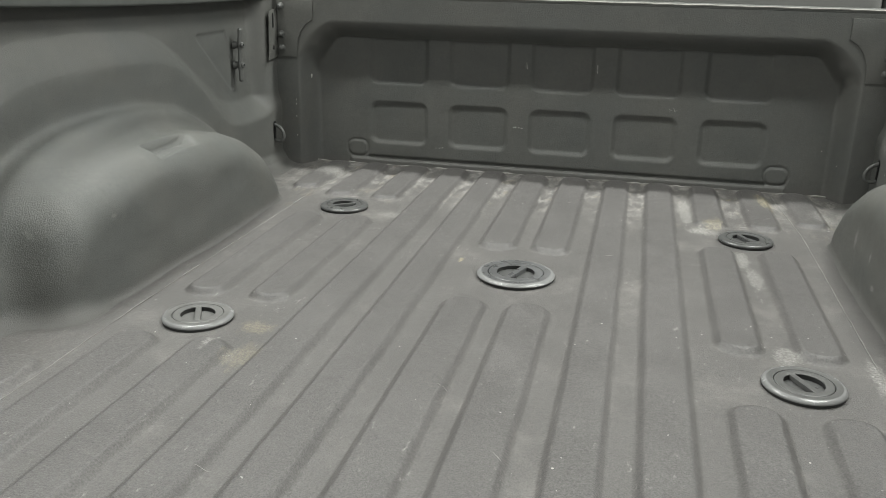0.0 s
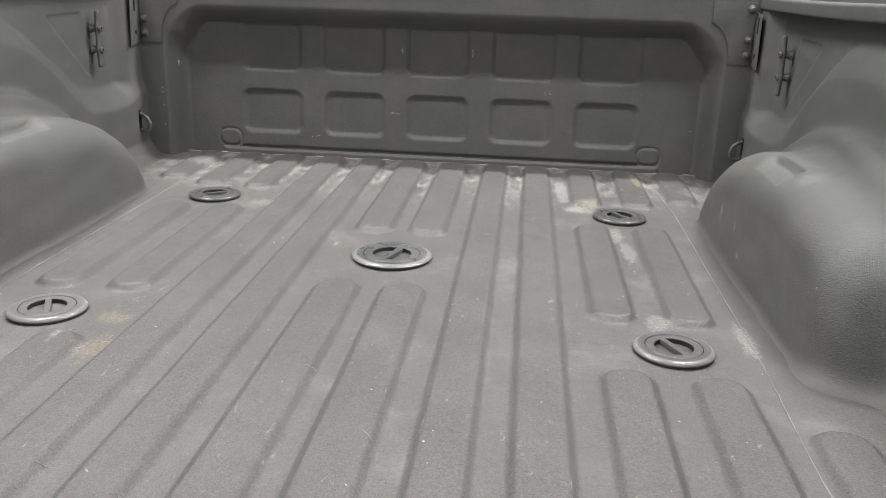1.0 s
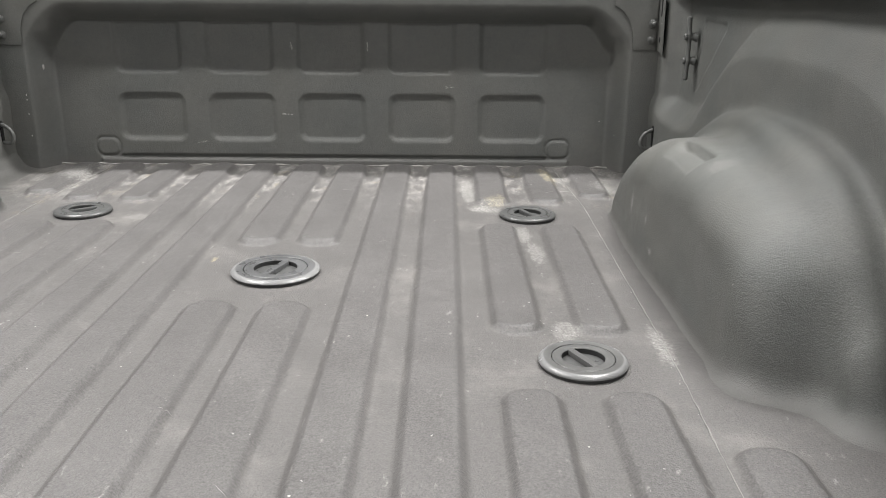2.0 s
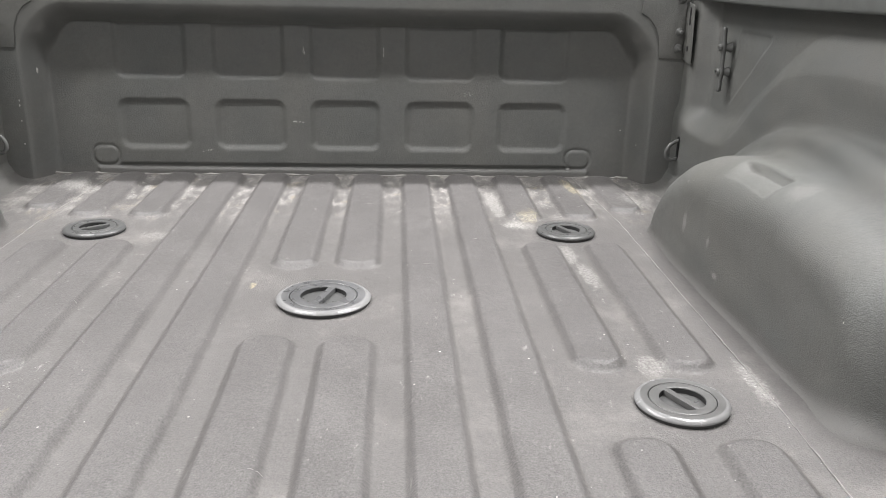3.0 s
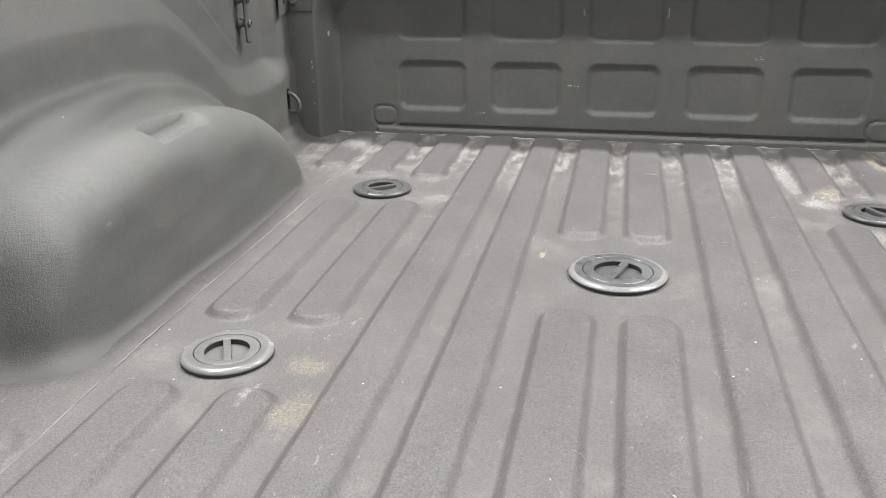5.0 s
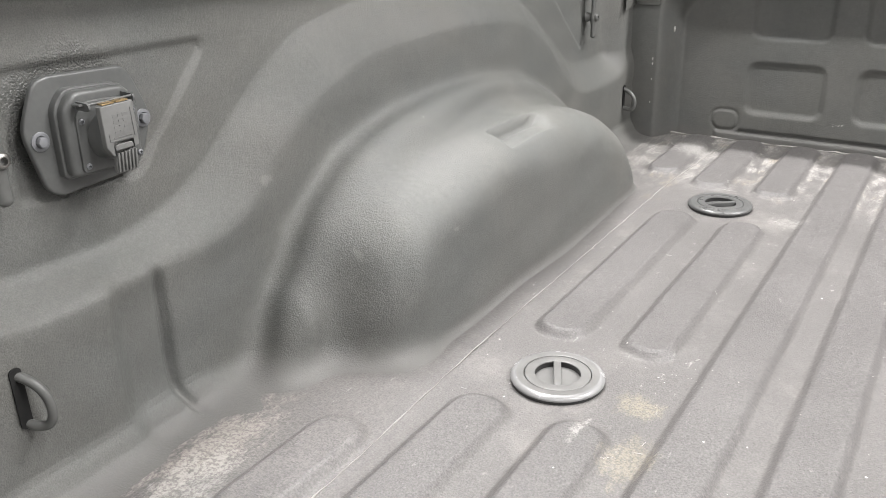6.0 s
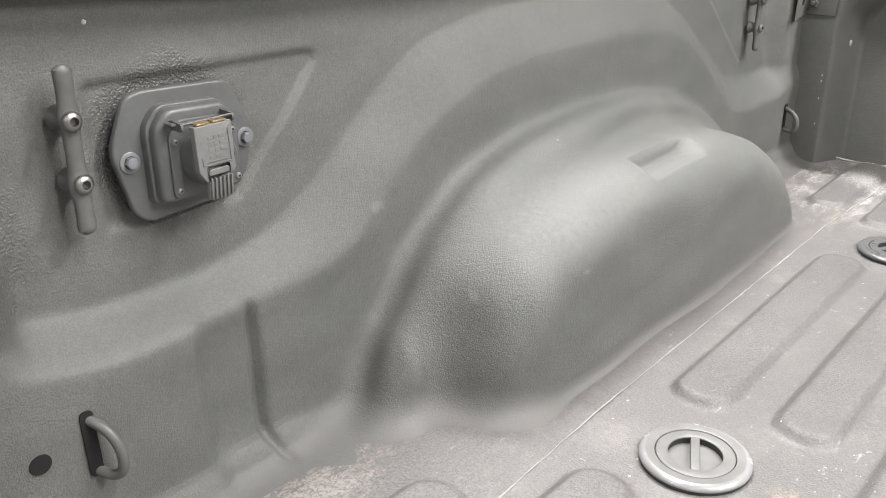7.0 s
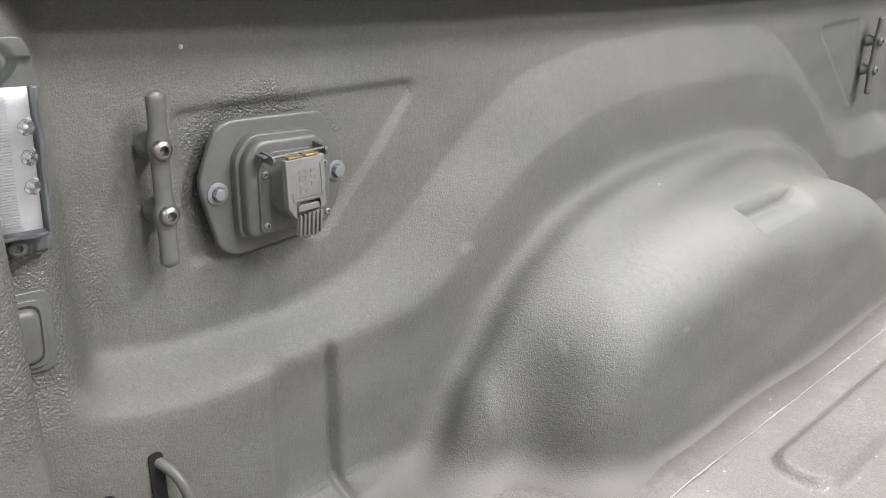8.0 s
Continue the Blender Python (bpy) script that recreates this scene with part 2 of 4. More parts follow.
CAP_OLD = plain("worn_cap_plastic", (0.100, 0.101, 0.103), 0.29, grain=45.0, vary=0.45)
CAP_MID = plain("grey_cap_plastic", (0.112, 0.112, 0.110), 0.34, grain=70.0, vary=0.18)
# paler than the cap: a lamp's reflection on the bevel is painted in
CAP_GLINT = plain("polished_edge_with_glint", (0.205, 0.205, 0.205), 0.24, grain=60.0, vary=0.16)
CAP_DARK = plain("cap_rubber_and_shade", (0.025, 0.025, 0.025), 0.6)
CLEAT = plain("cleat_coated_steel", (0.10, 0.102, 0.098), 0.45, vary=0.25, grain=90.0)
STEEL = plain("bare_steel", (0.33, 0.32, 0.305), 0.40, 1.0, vary=0.2)
SOCKET = plain("socket_plastic", (0.095, 0.098, 0.096), 0.40, grain=200.0)
LID = plain("lid_plastic", (0.150, 0.151, 0.147), 0.55, grain=200.0)
BOLT = plain("coated_bolt", (0.17, 0.175, 0.185), 0.4, vary=0.1)
BRASS = plain("brass_contact", (0.75, 0.55, 0.30), 0.3, 1.0)
DARK = plain("dark_void", (0.006, 0.006, 0.006), 0.9)
CAULK = plain("pale_edge", (0.28, 0.27, 0.255), 0.7, grain=70.0, vary=0.35, bump=0.6, depth=0.002)
SEAM = plain("seam_sealer", (0.25, 0.243, 0.23), 0.7, grain=70.0, vary=0.3, bump=0.5, depth=0.001)
WALLPAINT = plain("wall_paint", (0.50, 0.50, 0.495), 0.8, grain=20.0, vary=0.04)
CONCRETE = plain("sealed_concrete", (0.22, 0.215, 0.21), 0.45, grain=12.0, vary=0.2)
FLAKE = plain("pale_flake", (0.38, 0.37, 0.355), 0.8)


def glowing(name, colour, strength):
    m, nodes, links, bsdf = material(name)
    bsdf.inputs["Base Color"].default_value = (0.9, 0.9, 0.9, 1)
    bsdf.inputs["Emission Color"].default_value = (*colour, 1)
    bsdf.inputs["Emission Strength"].default_value = strength
    return m


PANEL_GLOW = glowing("lamp_diffuser", (1.0, 0.97, 0.92), 6.0)


def clear_lens(name):
    m, nodes, links, bsdf = material(name)
    bsdf.inputs["Base Color"].default_value = (0.95, 0.96, 0.97, 1)
    bsdf.inputs["Roughness"].default_value = 0.03
    bsdf.inputs["Transmission Weight"].default_value = 1.0
    bsdf.inputs["IOR"].default_value = 1.25
    return m


LENS = clear_lens("lamp_lens")
# white colour paints the glare of the lamp's chrome and LED lenses
GLARE_WHITE = plain("white_painted_glare", (0.78, 0.78, 0.80), 0.25, grain=200.0, vary=0.05)
CHROME = plain("lamp_reflector", (0.82, 0.82, 0.82), 0.16, 1.0, grain=200.0, vary=0.05)


# ---- mesh helpers ----
def link_mesh(name, bm, mat, parent=None, label="", shade=True, angle=40):
    me = bpy.data.meshes.new(name)
    bm.normal_update()
    bm.to_mesh(me)
    bm.free()
    me.materials.append(mat)
    ob = new(name, me)
    if shade:
        me.shade_smooth()
        if angle:
            me.set_sharp_from_angle(angle=radians(angle))
    if parent is not None:
        ob.parent = parent
    if label:
        tagged(ob, label)
    return ob


def part(name, bm, mat, parent, label="", shade=True, angle=40):
    return link_mesh(name, bm, mat, parent, label, shade, angle)


def thing(name, place, label, category, group="", turn=0.0, mirror=False):
    """An Empty at the thing's base."""
    ob = new(name)
    ob.empty_display_size = 0.03
    ob.location = place
    ob.rotation_euler = (0, 0, radians(turn))
    if mirror:
        ob.scale = (-1, 1, 1)
    return tagged(ob, label, category, group)


def box(bm, lo, hi, bevel=0.0, segments=2):
    got = bmesh.ops.create_cube(bm, size=1.0)["verts"]
    c = [(a + b) / 2 for a, b in zip(lo, hi)]
    s = [abs(b - a) for a, b in zip(lo, hi)]
    for v in got:
        v.co = Vector((c[0] + v.co.x * s[0], c[1] + v.co.y * s[1], c[2] + v.co.z * s[2]))
    if bevel:
        edges = list({e for v in got for e in v.link_edges})
        bmesh.ops.bevel(bm, geom=edges, offset=bevel, segments=segments, affect="EDGES", profile=0.5)
    return bm


def lathe(bm, profile, steps=48, m=None):
    """Turn a list of (radius, height) round the z axis."""
    rings = []
    for r, z in profile:
        if r < 1e-6:
            rings.append([bm.verts.new((0, 0, z))])
        else:
            rings.append([bm.verts.new((r * math.cos(2 * math.pi * i / steps), r * math.sin(2 * math.pi * i / steps), z)) for i in range(steps)])
    for a, b in zip(rings, rings[1:]):
        for i in range(steps):
            j = (i + 1) % steps
            if len(a) == 1 and len(b) == 1:
                continue
            if len(a) == 1:
                bm.faces.new((a[0], b[j], b[i]))
            elif len(b) == 1:
                bm.faces.new((a[i], a[j], b[0]))
            else:
                bm.faces.new((a[i], a[j], b[j], b[i]))
    if m is not None:
        bm.transform(m)
    bmesh.ops.recalc_face_normals(bm, faces=bm.faces)
    return bm


def prism(bm, outline, depth, bevel=0.0, m=None):
    """A plate: an outline in x, y raised to z = depth, its top edge rounded."""
    low = [bm.verts.new((x, y, 0)) for x, y in outline]
    bm.faces.new(low)
    top = bmesh.ops.extrude_face_region(bm, geom=bm.faces[:])
    verts = [v for v in top["geom"] if isinstance(v, bmesh.types.BMVert)]
    for v in verts:
        v.co.z += depth
    bmesh.ops.recalc_face_normals(bm, faces=bm.faces)
    if bevel:
        edges = [e for e in bm.edges if all(abs(v.co.z - depth) < 1e-6 for v in e.verts)]
        bmesh.ops.bevel(bm, geom=edges, offset=bevel, segments=3, affect="EDGES", profile=0.5)
    if m is not None:
        bm.transform(m)
    return bm


def rounded(points, radius, steps=6):
    """Round off the corners of a polygon."""
    out = []
    n = len(points)
    for i in range(n):
        p, a, b = Vector(points[i]), Vector(points[i - 1]), Vector(points[(i + 1) % n])
        r = min(radius, (a - p).length * 0.45, (b - p).length * 0.45)
        s, e = p + (a - p).normalized() * r, p + (b - p).normalized() * r
        for k in range(steps + 1):
            t = k / steps
            out.append(tuple((1 - t) ** 2 * s + 2 * t * (1 - t) * p + t * t * e))
    return out


def tube(bm, path, radius, steps=12, closed=False):
    """A round bar along a path of points."""
    pts = [Vector(p) for p in path]
    n = len(pts)
    rings = []
    side = None
    for i, p in enumerate(pts):
        a = pts[i - 1] if (i > 0 or closed) else p
        b = pts[(i + 1) % n] if (i < n - 1 or closed) else p
        d = (b - a).normalized()
        if side is None:
            side = d.orthogonal().normalized()
        side = (side - d * side.dot(d)).normalized()
        up = d.cross(side)
        r = radius(i / (n - 1)) if callable(radius) else radius
        rings.append([bm.verts.new(p + (side * math.cos(2 * math.pi * k / steps) + up * math.sin(2 * math.pi * k / steps)) * r) for k in range(steps)])
    pairs = list(zip(rings, rings[1:])) + ([(rings[-1], rings[0])] if closed else [])
    for a, b in pairs:
        for k in range(steps):
            j = (k + 1) % steps
            bm.faces.new((a[k], a[j], b[j], b[k]))
    if not closed:
        bm.faces.new(rings[0][::-1])
        bm.faces.new(rings[-1])
    bmesh.ops.recalc_face_normals(bm, faces=bm.faces)
    return bm


def sheet(name, grid, mat, flip=False):
    """A surface from a grid of points, shape (rows, columns, 3)."""
    rows, cols = grid.shape[:2]
    idx = np.arange(rows * cols).reshape(rows, cols)
    quad = np.stack([idx[:-1, :-1], idx[:-1, 1:], idx[1:, 1:], idx[1:, :-1]], -1).reshape(-1, 4)
    if flip:
        quad = quad[:, ::-1]
    me = bpy.data.meshes.new(name)
    me.vertices.add(rows * cols)
    me.vertices.foreach_set("co", grid.reshape(-1).astype(np.float32))
    me.loops.add(quad.size)
    me.loops.foreach_set("vertex_index", quad.reshape(-1).astype(np.int32))
    me.polygons.add(len(quad))
    me.polygons.foreach_set("loop_start", (np.arange(len(quad)) * 4).astype(np.int32))
    me.update(calc_edges=True)
    me.validate()
    me.shade_smooth()
    me.materials.append(mat)
    return new(name, me)


def step(v, lo, hi):
    t = np.clip((v - lo) / (hi - lo), 0, 1)
    return t * t * (3 - 2 * t)


def rounded_box_sdf(u, v, cu, cv, hu, hv, r):
    qu, qv = np.abs(u - cu) - (hu - r), np.abs(v - cv) - (hv - r)
    return np.hypot(np.maximum(qu, 0), np.maximum(qv, 0)) + np.minimum(np.maximum(qu, qv), 0) - r


def polygon_sdf(u, v, poly):
    d = np.full(u.shape, 1e9)
    inside = np.zeros(u.shape, bool)
    n = len(poly)
    for i in range(n):
        (x1, y1), (x2, y2) = poly[i], poly[(i + 1) % n]
        ex, ey = x2 - x1, y2 - y1
        t = np.clip(((u - x1) * ex + (v - y1) * ey) / (ex * ex + ey * ey), 0, 1)
        d = np.minimum(d, np.hypot(u - x1 - t * ex, v - y1 - t * ey))
        cross = ((y1 > v) != (y2 > v)) & (u < (x2 - x1) * (v - y1) / (y2 - y1 + 1e-12) + x1)
        inside ^= cross
    return np.where(inside, -d, d)


# ---- bed floor ----
HEAD = 0.81          # headboard panel
REAR = -0.955        # rear end of the bed
RIB = 0.0113

# inner edge, outer edge, then the stretches along the bed
RIBS = [
    (0.0215, 0.090, ((0.11, 0.785), (REAR - 0.1, -0.186))),
    (0.1415, 0.2015, ((REAR - 0.1, 0.785),)),
    (0.251, 0.314, ((REAR - 0.1, 0.785),)),
    (0.368, 0.430, ((0.416, 0.785), (-0.286, 0.245), (REAR - 0.1, -0.466))),
    (0.488, 0.552, ((0.416, 0.785), (-0.290, 0.245), (REAR - 0.1, -0.470))),
    (0.602, 0.666, ((0.472, 0.785), (REAR - 0.1, -0.592))),
]
CORNER, MIDDLE = 0.0585, 0.0750
CAPS = [(0.009, -0.038, MIDDLE), (-0.4665, 0.324, CORNER), (0.4665, 0.321, CORNER), (-0.470, -0.388, CORNER), (0.476, -0.381, CORNER)]
gx = np.arange(-0.846, 0.8461, 0.003)
gy = np.arange(REAR, HEAD + 0.012, 0.0045)
X, Y = np.meshgrid(gx, gy)
AX = np.abs(X)
Z = np.zeros_like(X)
for inner, outer, runs in RIBS:
    for y0, y1 in runs:
        hw = (outer - inner) / 2
        d = rounded_box_sdf(AX, Y, (inner + outer) / 2, (y0 + y1) / 2, hw + 0.003, (y1 - y0) / 2, hw * 0.95)
        Z = np.maximum(Z, RIB * step(-d, -0.008, 0.009))
wave = np.sin(X * 9.1 + 1.3) * np.sin(Y * 6.3 + 0.4) + 0.6 * np.sin(X * 23 + Y * 17)
Z = Z + 0.0007 * wave
# wells under the round caps
for wx, wy, wr in CAPS:
    Z = np.where(np.hypot(X - wx, Y - wy) < wr * 0.86, -0.03, Z)
floor = sheet("floor", np.stack([X, Y, Z], -1), FLOOR)
tagged(floor, "grey sprayed bed floor with long raised ribs and chalky dirt", "truck bed floor", kind="structure")

rng = np.random.default_rng(4)
for side in (-1, 1):
    bm = bmesh.new()
    pts = []
    for y in np.arange(REAR + 0.01, 0.80, 0.012):
        x = 0.597 - 0.022 * float(step(np.array(y), 0.35, 0.80)) - 0.010 * float(step(np.array(-y), 0.35, 0.7))
        pts.append((side * (x + rng.normal(0, 0.0003)), y, 0.0006 + rng.normal(0, 0.0003)))
    tube(bm, pts, lambda t: 0.0007 + 0.0003 * math.sin(t * 61) + 0.0002 * math.sin(t * 143 + 2), 6)
    part("seam", bm, SEAM, floor, "worn pale seam bead along the floor panel")


# ---- bed sides ----
A_LINE = [(-1.0, .24), (-.90, .235), (-.815, .219), (-.73, .216), (-.68, .220), (-.62, .238), (-.56, .271), (-.51, .314), (-.457, .358), (-.386, .397), (-.277, .417), (-.10, .422), (.10, .413), (.18, .394), (.263, .350), (.34, .298), (.42, .243), (.46, .212), (.50, .202), (.56, .200), (.62, .201), (.69, .205), (.82, .210)]
B_LINE = [(-1.0, .212), (-.90, .208), (-.83, .191), (-.746, .193), (-.65, .191), (-.58, .193), (-.53, .211), (-.482, .262), (-.40, .317), (-.304, .350), (-.19, .363), (.02, .361), (.16, .346), (.22, .328), (.30, .280), (.40, .196), (.445, .164), (.49, .153), (.56, .150), (.63, .155), (.67, .162), (.71, .178), (.82, .19)]
C_LINE = [(-1.0, .050), (-.60, .050), (-.565, .058), (-.535, .080), (-.48, .140), (-.425, .197), (-.37, .233), (-.26, .262), (-.125, .270), (.03, .266), (.16, .243), (.21, .224), (.26, .203), (.31, .175), (.36, .138), (.41, .092), (.45, .060), (.48, .050), (.82, .050)]
D_LINE = [(-1.0, .018), (-.535, .018), (-.52, .028), (-.505, .058), (-.49, .090), (-.47, .124), (-.44, .154), (-.40, .178), (-.35, .195), (-.28, .206), (-.20, .213), (-.12, .217), (-.02, .217), (.08, .208), (.18, .188), (.26, .160), (.32, .127), (.37, .085), (.41, .040), (.43, .022), (.46, .018), (.82, .018)]
E_LINE = [(-1.0, .796), (-.57, .796), (-.54, .792), (-.523, .780), (-.508, .758), (-.493, .728), (-.477, .698), (-.455, .669), (-.41, .651), (-.30, .648), (-.20, .648), (0, .640), (.20, .645), (.34, .650), (.39, .668), (.43, .697), (.47, .725), (.50, .750), (.53, .770), (.57, .782), (.82, .776)]


def along(line, y, blur=0.010):
    xs, vs = zip(*line)
    fine = np.arange(-1.1, 0.95, 0.002)
    v = np.interp(fine, xs, vs)
    k = np.exp(-0.5 * (np.arange(-40, 41) * 0.002 / blur) ** 2)
    v = np.convolve(np.pad(v, 40, mode="edge"), k / k.sum(), mode="valid")
    return np.interp(y, fine, v)


def melt(a, b, k):
    """Smooth union of two distances, with a fillet of about k."""
    h = np.maximum(k - np.abs(a - b), 0) / k
    return np.minimum(a, b) - h * h * k / 4


def rounded_edge(a, b, r):
    """Intersection of two distances with the edge between them rounded."""
    return np.hypot(np.maximum(a + r, 0), np.maximum(b + r, 0)) - r + np.minimum(np.maximum(a + r, b + r), 0)


LONG = np.arange(-1.1, 0.95, 0.002)
REARWARD = step(-LONG, -0.05, 0.25)
CROWN = np.where(LONG < -0.1, along(D_LINE, LONG, 0.024), along(D_LINE, LONG, 0.012)) + 0.007 + 0.004 * REARWARD
FLANGE = along(C_LINE, LONG, 0.016) + 0.003 - 0.09 * step(-LONG, 0.520, 0.600) - 0.09 * step(LONG, 0.43, 0.50)
INNER = along(E_LINE, LONG, 0.012) - 0.006
CROWN_SLOPE, FLANGE_SLOPE, INNER_SLOPE = (np.gradient(a, 0.002) for a in (CROWN, FLANGE, INNER))


def housing(x, y, z):
    """Distance to wall, flange, wheel housing and floor, melted together."""
    crown = (z - np.interp(y, LONG, CROWN)) / np.hypot(1, np.interp(y, LONG, CROWN_SLOPE))
    face = (np.interp(y, LONG, INNER) + 0.05 * z - x) / np.hypot(1, np.interp(y, LONG, INNER_SLOPE))
    body = rounded_edge(crown, face, 0.080)
    lip = (z - np.interp(y, LONG, FLANGE)) / np.hypot(1, np.interp(y, LONG, FLANGE_SLOPE))
    back = np.interp(y, LONG, REARWARD)
    flange = rounded_edge(lip, 0.777 - 0.031 * back + 0.05 * z - x, 0.022 + 0.014 * back)
    d = melt(melt(body, flange, 0.036 + 0.008 * back), 0.817 - x, 0.020 + 0.006 * back)
    return melt(d, z + 0.0025, 0.018 + 0.022 * step(-y, 0.36, 0.46))


def onto_housing(g, first):
    """Lay the columns from the given one downwards onto the wheel housing's form, where the housing stands."""
    cx, cz = 0.93, -0.06
    n = g.shape[1] - first
    y = np.repeat(g[:, first:first + 1, 1], n, axis=1)
    start = np.arctan2(g[:, first, 2] - cz, cx - g[:, first, 0])
    end = math.atan2(-0.0025 - cz, cx - 0.592)
    turn = start[:, None] + (end - start[:, None]) * np.linspace(0, 1, n)[None]
    ca, sa = np.cos(turn), np.sin(turn)
    r = np.full(turn.shape, 0.43)
    for _ in range(70):
        r -= 0.8 * housing(cx - r * ca, y, cz + r * sa)
    p = np.stack([cx - r * ca, y, cz + r * sa], -1)
    along_y = g[:, first:, 1]
    w = step(along_y, -0.66, -0.58) * step(-along_y, -0.56, -0.49) * step(np.arange(n), 0, 8)[None]
    out = g.copy()
    out[:, first:] += (p - g[:, first:]) * w[..., None]
    return out


def side_surface(left):
    y = np.arange(REAR - 0.01, 0.772, 0.0035)
    zA, zB, zC = (along(l, y) for l in (A_LINE, B_LINE, C_LINE))
    zD, xE = (along(l, y, 0.008) for l in (D_LINE, E_LINE))
    xC = 0.805 + 0.011 * step(y, -0.752, -0.732) - 0.013 * step(y, 0.55, 0.66)
    hump = step(y, -0.530, -0.465) * step(-y, -0.50, -0.40)
    zero = np.zeros_like(y)
    lower = xC + 0.004 * hump
    bulge = 0.040 * step(-y, 0.878, 0.915) + 0.040 * step(y, 0.640, 0.690)
    # a flat flange, a shallow valley, then the rounded crown
    back = step(-y, 0.20, 0.43)
    flat = 1 - hump
    drop = 0.012 + 0.034 * back
    xf, zf = xC - (0.027 + 0.019 * back) * hump, zC - (0.014 - 0.008 * back) * hump
    xg, zg = xC - (0.042 + 0.023 * back) * hump, zf - drop * hump
    zD = np.minimum(zD, np.maximum(zg - 0.010 * hump, 0.018))
    xD = np.minimum(xE + 0.076, xC - 0.072) * hump + (xC - 0.002) * flat
    zD = zD * hump + 0.035 * flat
    top = np.minimum(zD + 0.014 * hump, np.maximum(zg - 0.004 * hump, zD))
    # behind the axle the valley opens into one hollow face
    open_back = back * hump
    xg = xg + (xf * 0.62 + xD * 0.38 - xg) * open_back
    zg = zg + (zf * 0.40 + top * 0.60 - 0.013 - zg) * open_back
    xh, zh = xD * 0.5 + xg * 0.5, 0.5 * zg + 0.5 * top + 0.001 * hump - 0.004 * flat
    zh = np.maximum(zh, zD + 0.002)

    def foot(dx, z, dx_flat, z_flat):
        """Where the side runs out into the floor: under the housing, and in the rounded corner elsewhere."""
        return (xE + dx) * hump + (xC + dx_flat) * flat, z * hump + z_flat * flat
    stern = step(-y, 0.34, 0.48)
    knots = [
        (0.862 - bulge, zero + 0.512), (0.852 - bulge, zA + 0.004), (lower, zB), (lower - 0.002 * hump, zC + 0.010), (xC, zC),
        (xf, zf - 0.004 * flat), (xg, zg - 0.008 * flat), (xh, zh), (xD, top), foot(0.046, zD * 0.985, -0.0035, 0.0300), foot(0.019, zD * 0.80, -0.006, 0.0245), foot(-0.006 + 0.004 * stern, zD * 0.38, -0.0125, 0.0150),
        foot(0.002 - 0.012 * stern, np.minimum(zD * 0.3, 0.018 + 0.006 * stern), -0.021, 0.0080), foot(0.002 - 0.026 * stern, 0.006 + 0.005 * stern, -0.031, 0.0032), foot(-0.008 - 0.034 * stern, 0.0012 + 0.002 * stern, -0.044, 0.0006), foot(-0.036 - 0.040 * stern, -0.0018, -0.072, -0.0016)]
    # each point of the foot lies further in than the one before
    for k in range(9, len(knots)):
        knots[k] = (np.where(hump > 0.995, knots[k][0], np.minimum(knots[k][0], knots[k - 1][0] - 0.003)), knots[k][1])
    counts = [84, 12, 34, 4, 8, 6, 8, 8, 8, 8, 10, 10, 8, 8, 5]
    cols = []
    for (xa, za), (xb, zb), n in zip(knots, knots[1:], counts):
        for k in range(n):
            t = k / n
            cols.append(np.stack([xa + (xb - xa) * t, y, za + (zb - za) * t], -1))
    cols.append(np.stack([knots[-1][0], y, knots[-1][1]], -1))
    g = np.stack(cols, 1)
    for _ in range(5):
        s = g.copy()
        s[:, 1:-1] = 0.25 * g[:, :-2] + 0.5 * g[:, 1:-1] + 0.25 * g[:, 2:]
        g[..., 0], g[..., 2] = s[..., 0], s[..., 2]
    for _ in range(5):
        s = g.copy()
        s[1:-1] = 0.25 * g[:-2] + 0.5 * g[1:-1] + 0.25 * g[2:]
        g[..., 0], g[..., 2] = s[..., 0], s[..., 2]
    g = onto_housing(g, sum(counts[:2]))
    u, v = g[..., 1].copy(), g[..., 2].copy()
    # upright crease in the wall behind the wheel housing; it bends forward at its foot
    if left:
        low_end = 1 - step(v, 0.0, 0.055)
        crease = 0.011 * np.exp(-((u + 0.680 - 0.014 * low_end ** 2) / 0.0055) ** 2) * step(-v, -0.200, -0.165)
        g[..., 0] += crease * step(v, 0.002, 0.04)
        g[..., 2] -= 0.5 * crease * (1 - step(v, 0.01, 0.05)) * step(v, 0.001, 0.010)
        # the wall steps back a little beside it
        g[..., 0] += 0.003 * step(-np.abs(u + 0.7165), -0.0365, -0.0335) * step(-v, -0.190, -0.160) * step(v, 0.03, 0.06)
    # pressed panels on the upper wall
    upper = step(v, np.broadcast_to((zA - 0.03)[:, None], v.shape), np.broadcast_to((zA - 0.005)[:, None], v.shape))
    panels = [[(.515, .384), (.375, .384), (.535, .245), (.548, .27)]]
    panels.append([(-.782, .409), (-.548, .404), (-.655, .291), (-.782, .296)])
    for poly in panels:
        d = polygon_sdf(u, v, poly) - 0.008
        g[..., 0] += (0.0045 if poly[0][0] < 0 else 0.0030) * step(-d, -0.004, 0.005) * upper
    # hollow in the top of the wheel housing
    cu, cx = (-0.050, 0.693) if left else (-0.036, 0.684)
    across = np.abs(g[..., 0] - cx)
    cut = step(-across, -0.0220, -0.0165) * step(-(u - cu), -0.088, -0.045) * step(u - cu, -0.086, -0.074) * (v > 0.12) * (g[..., 0] < 0.76)
    tilt = np.clip((g[..., 0] - cx + 0.025) / 0.046, 0, 1)
    g[..., 2] -= (0.023 if left else 0.016) * cut * tilt
    g[..., 0] += 0.0006 * np.sin(u * 31 + v * 47) + 0.0005 * np.sin(v * 83 - u * 12)
    if left:
        g[..., 0] *= -1
    return g


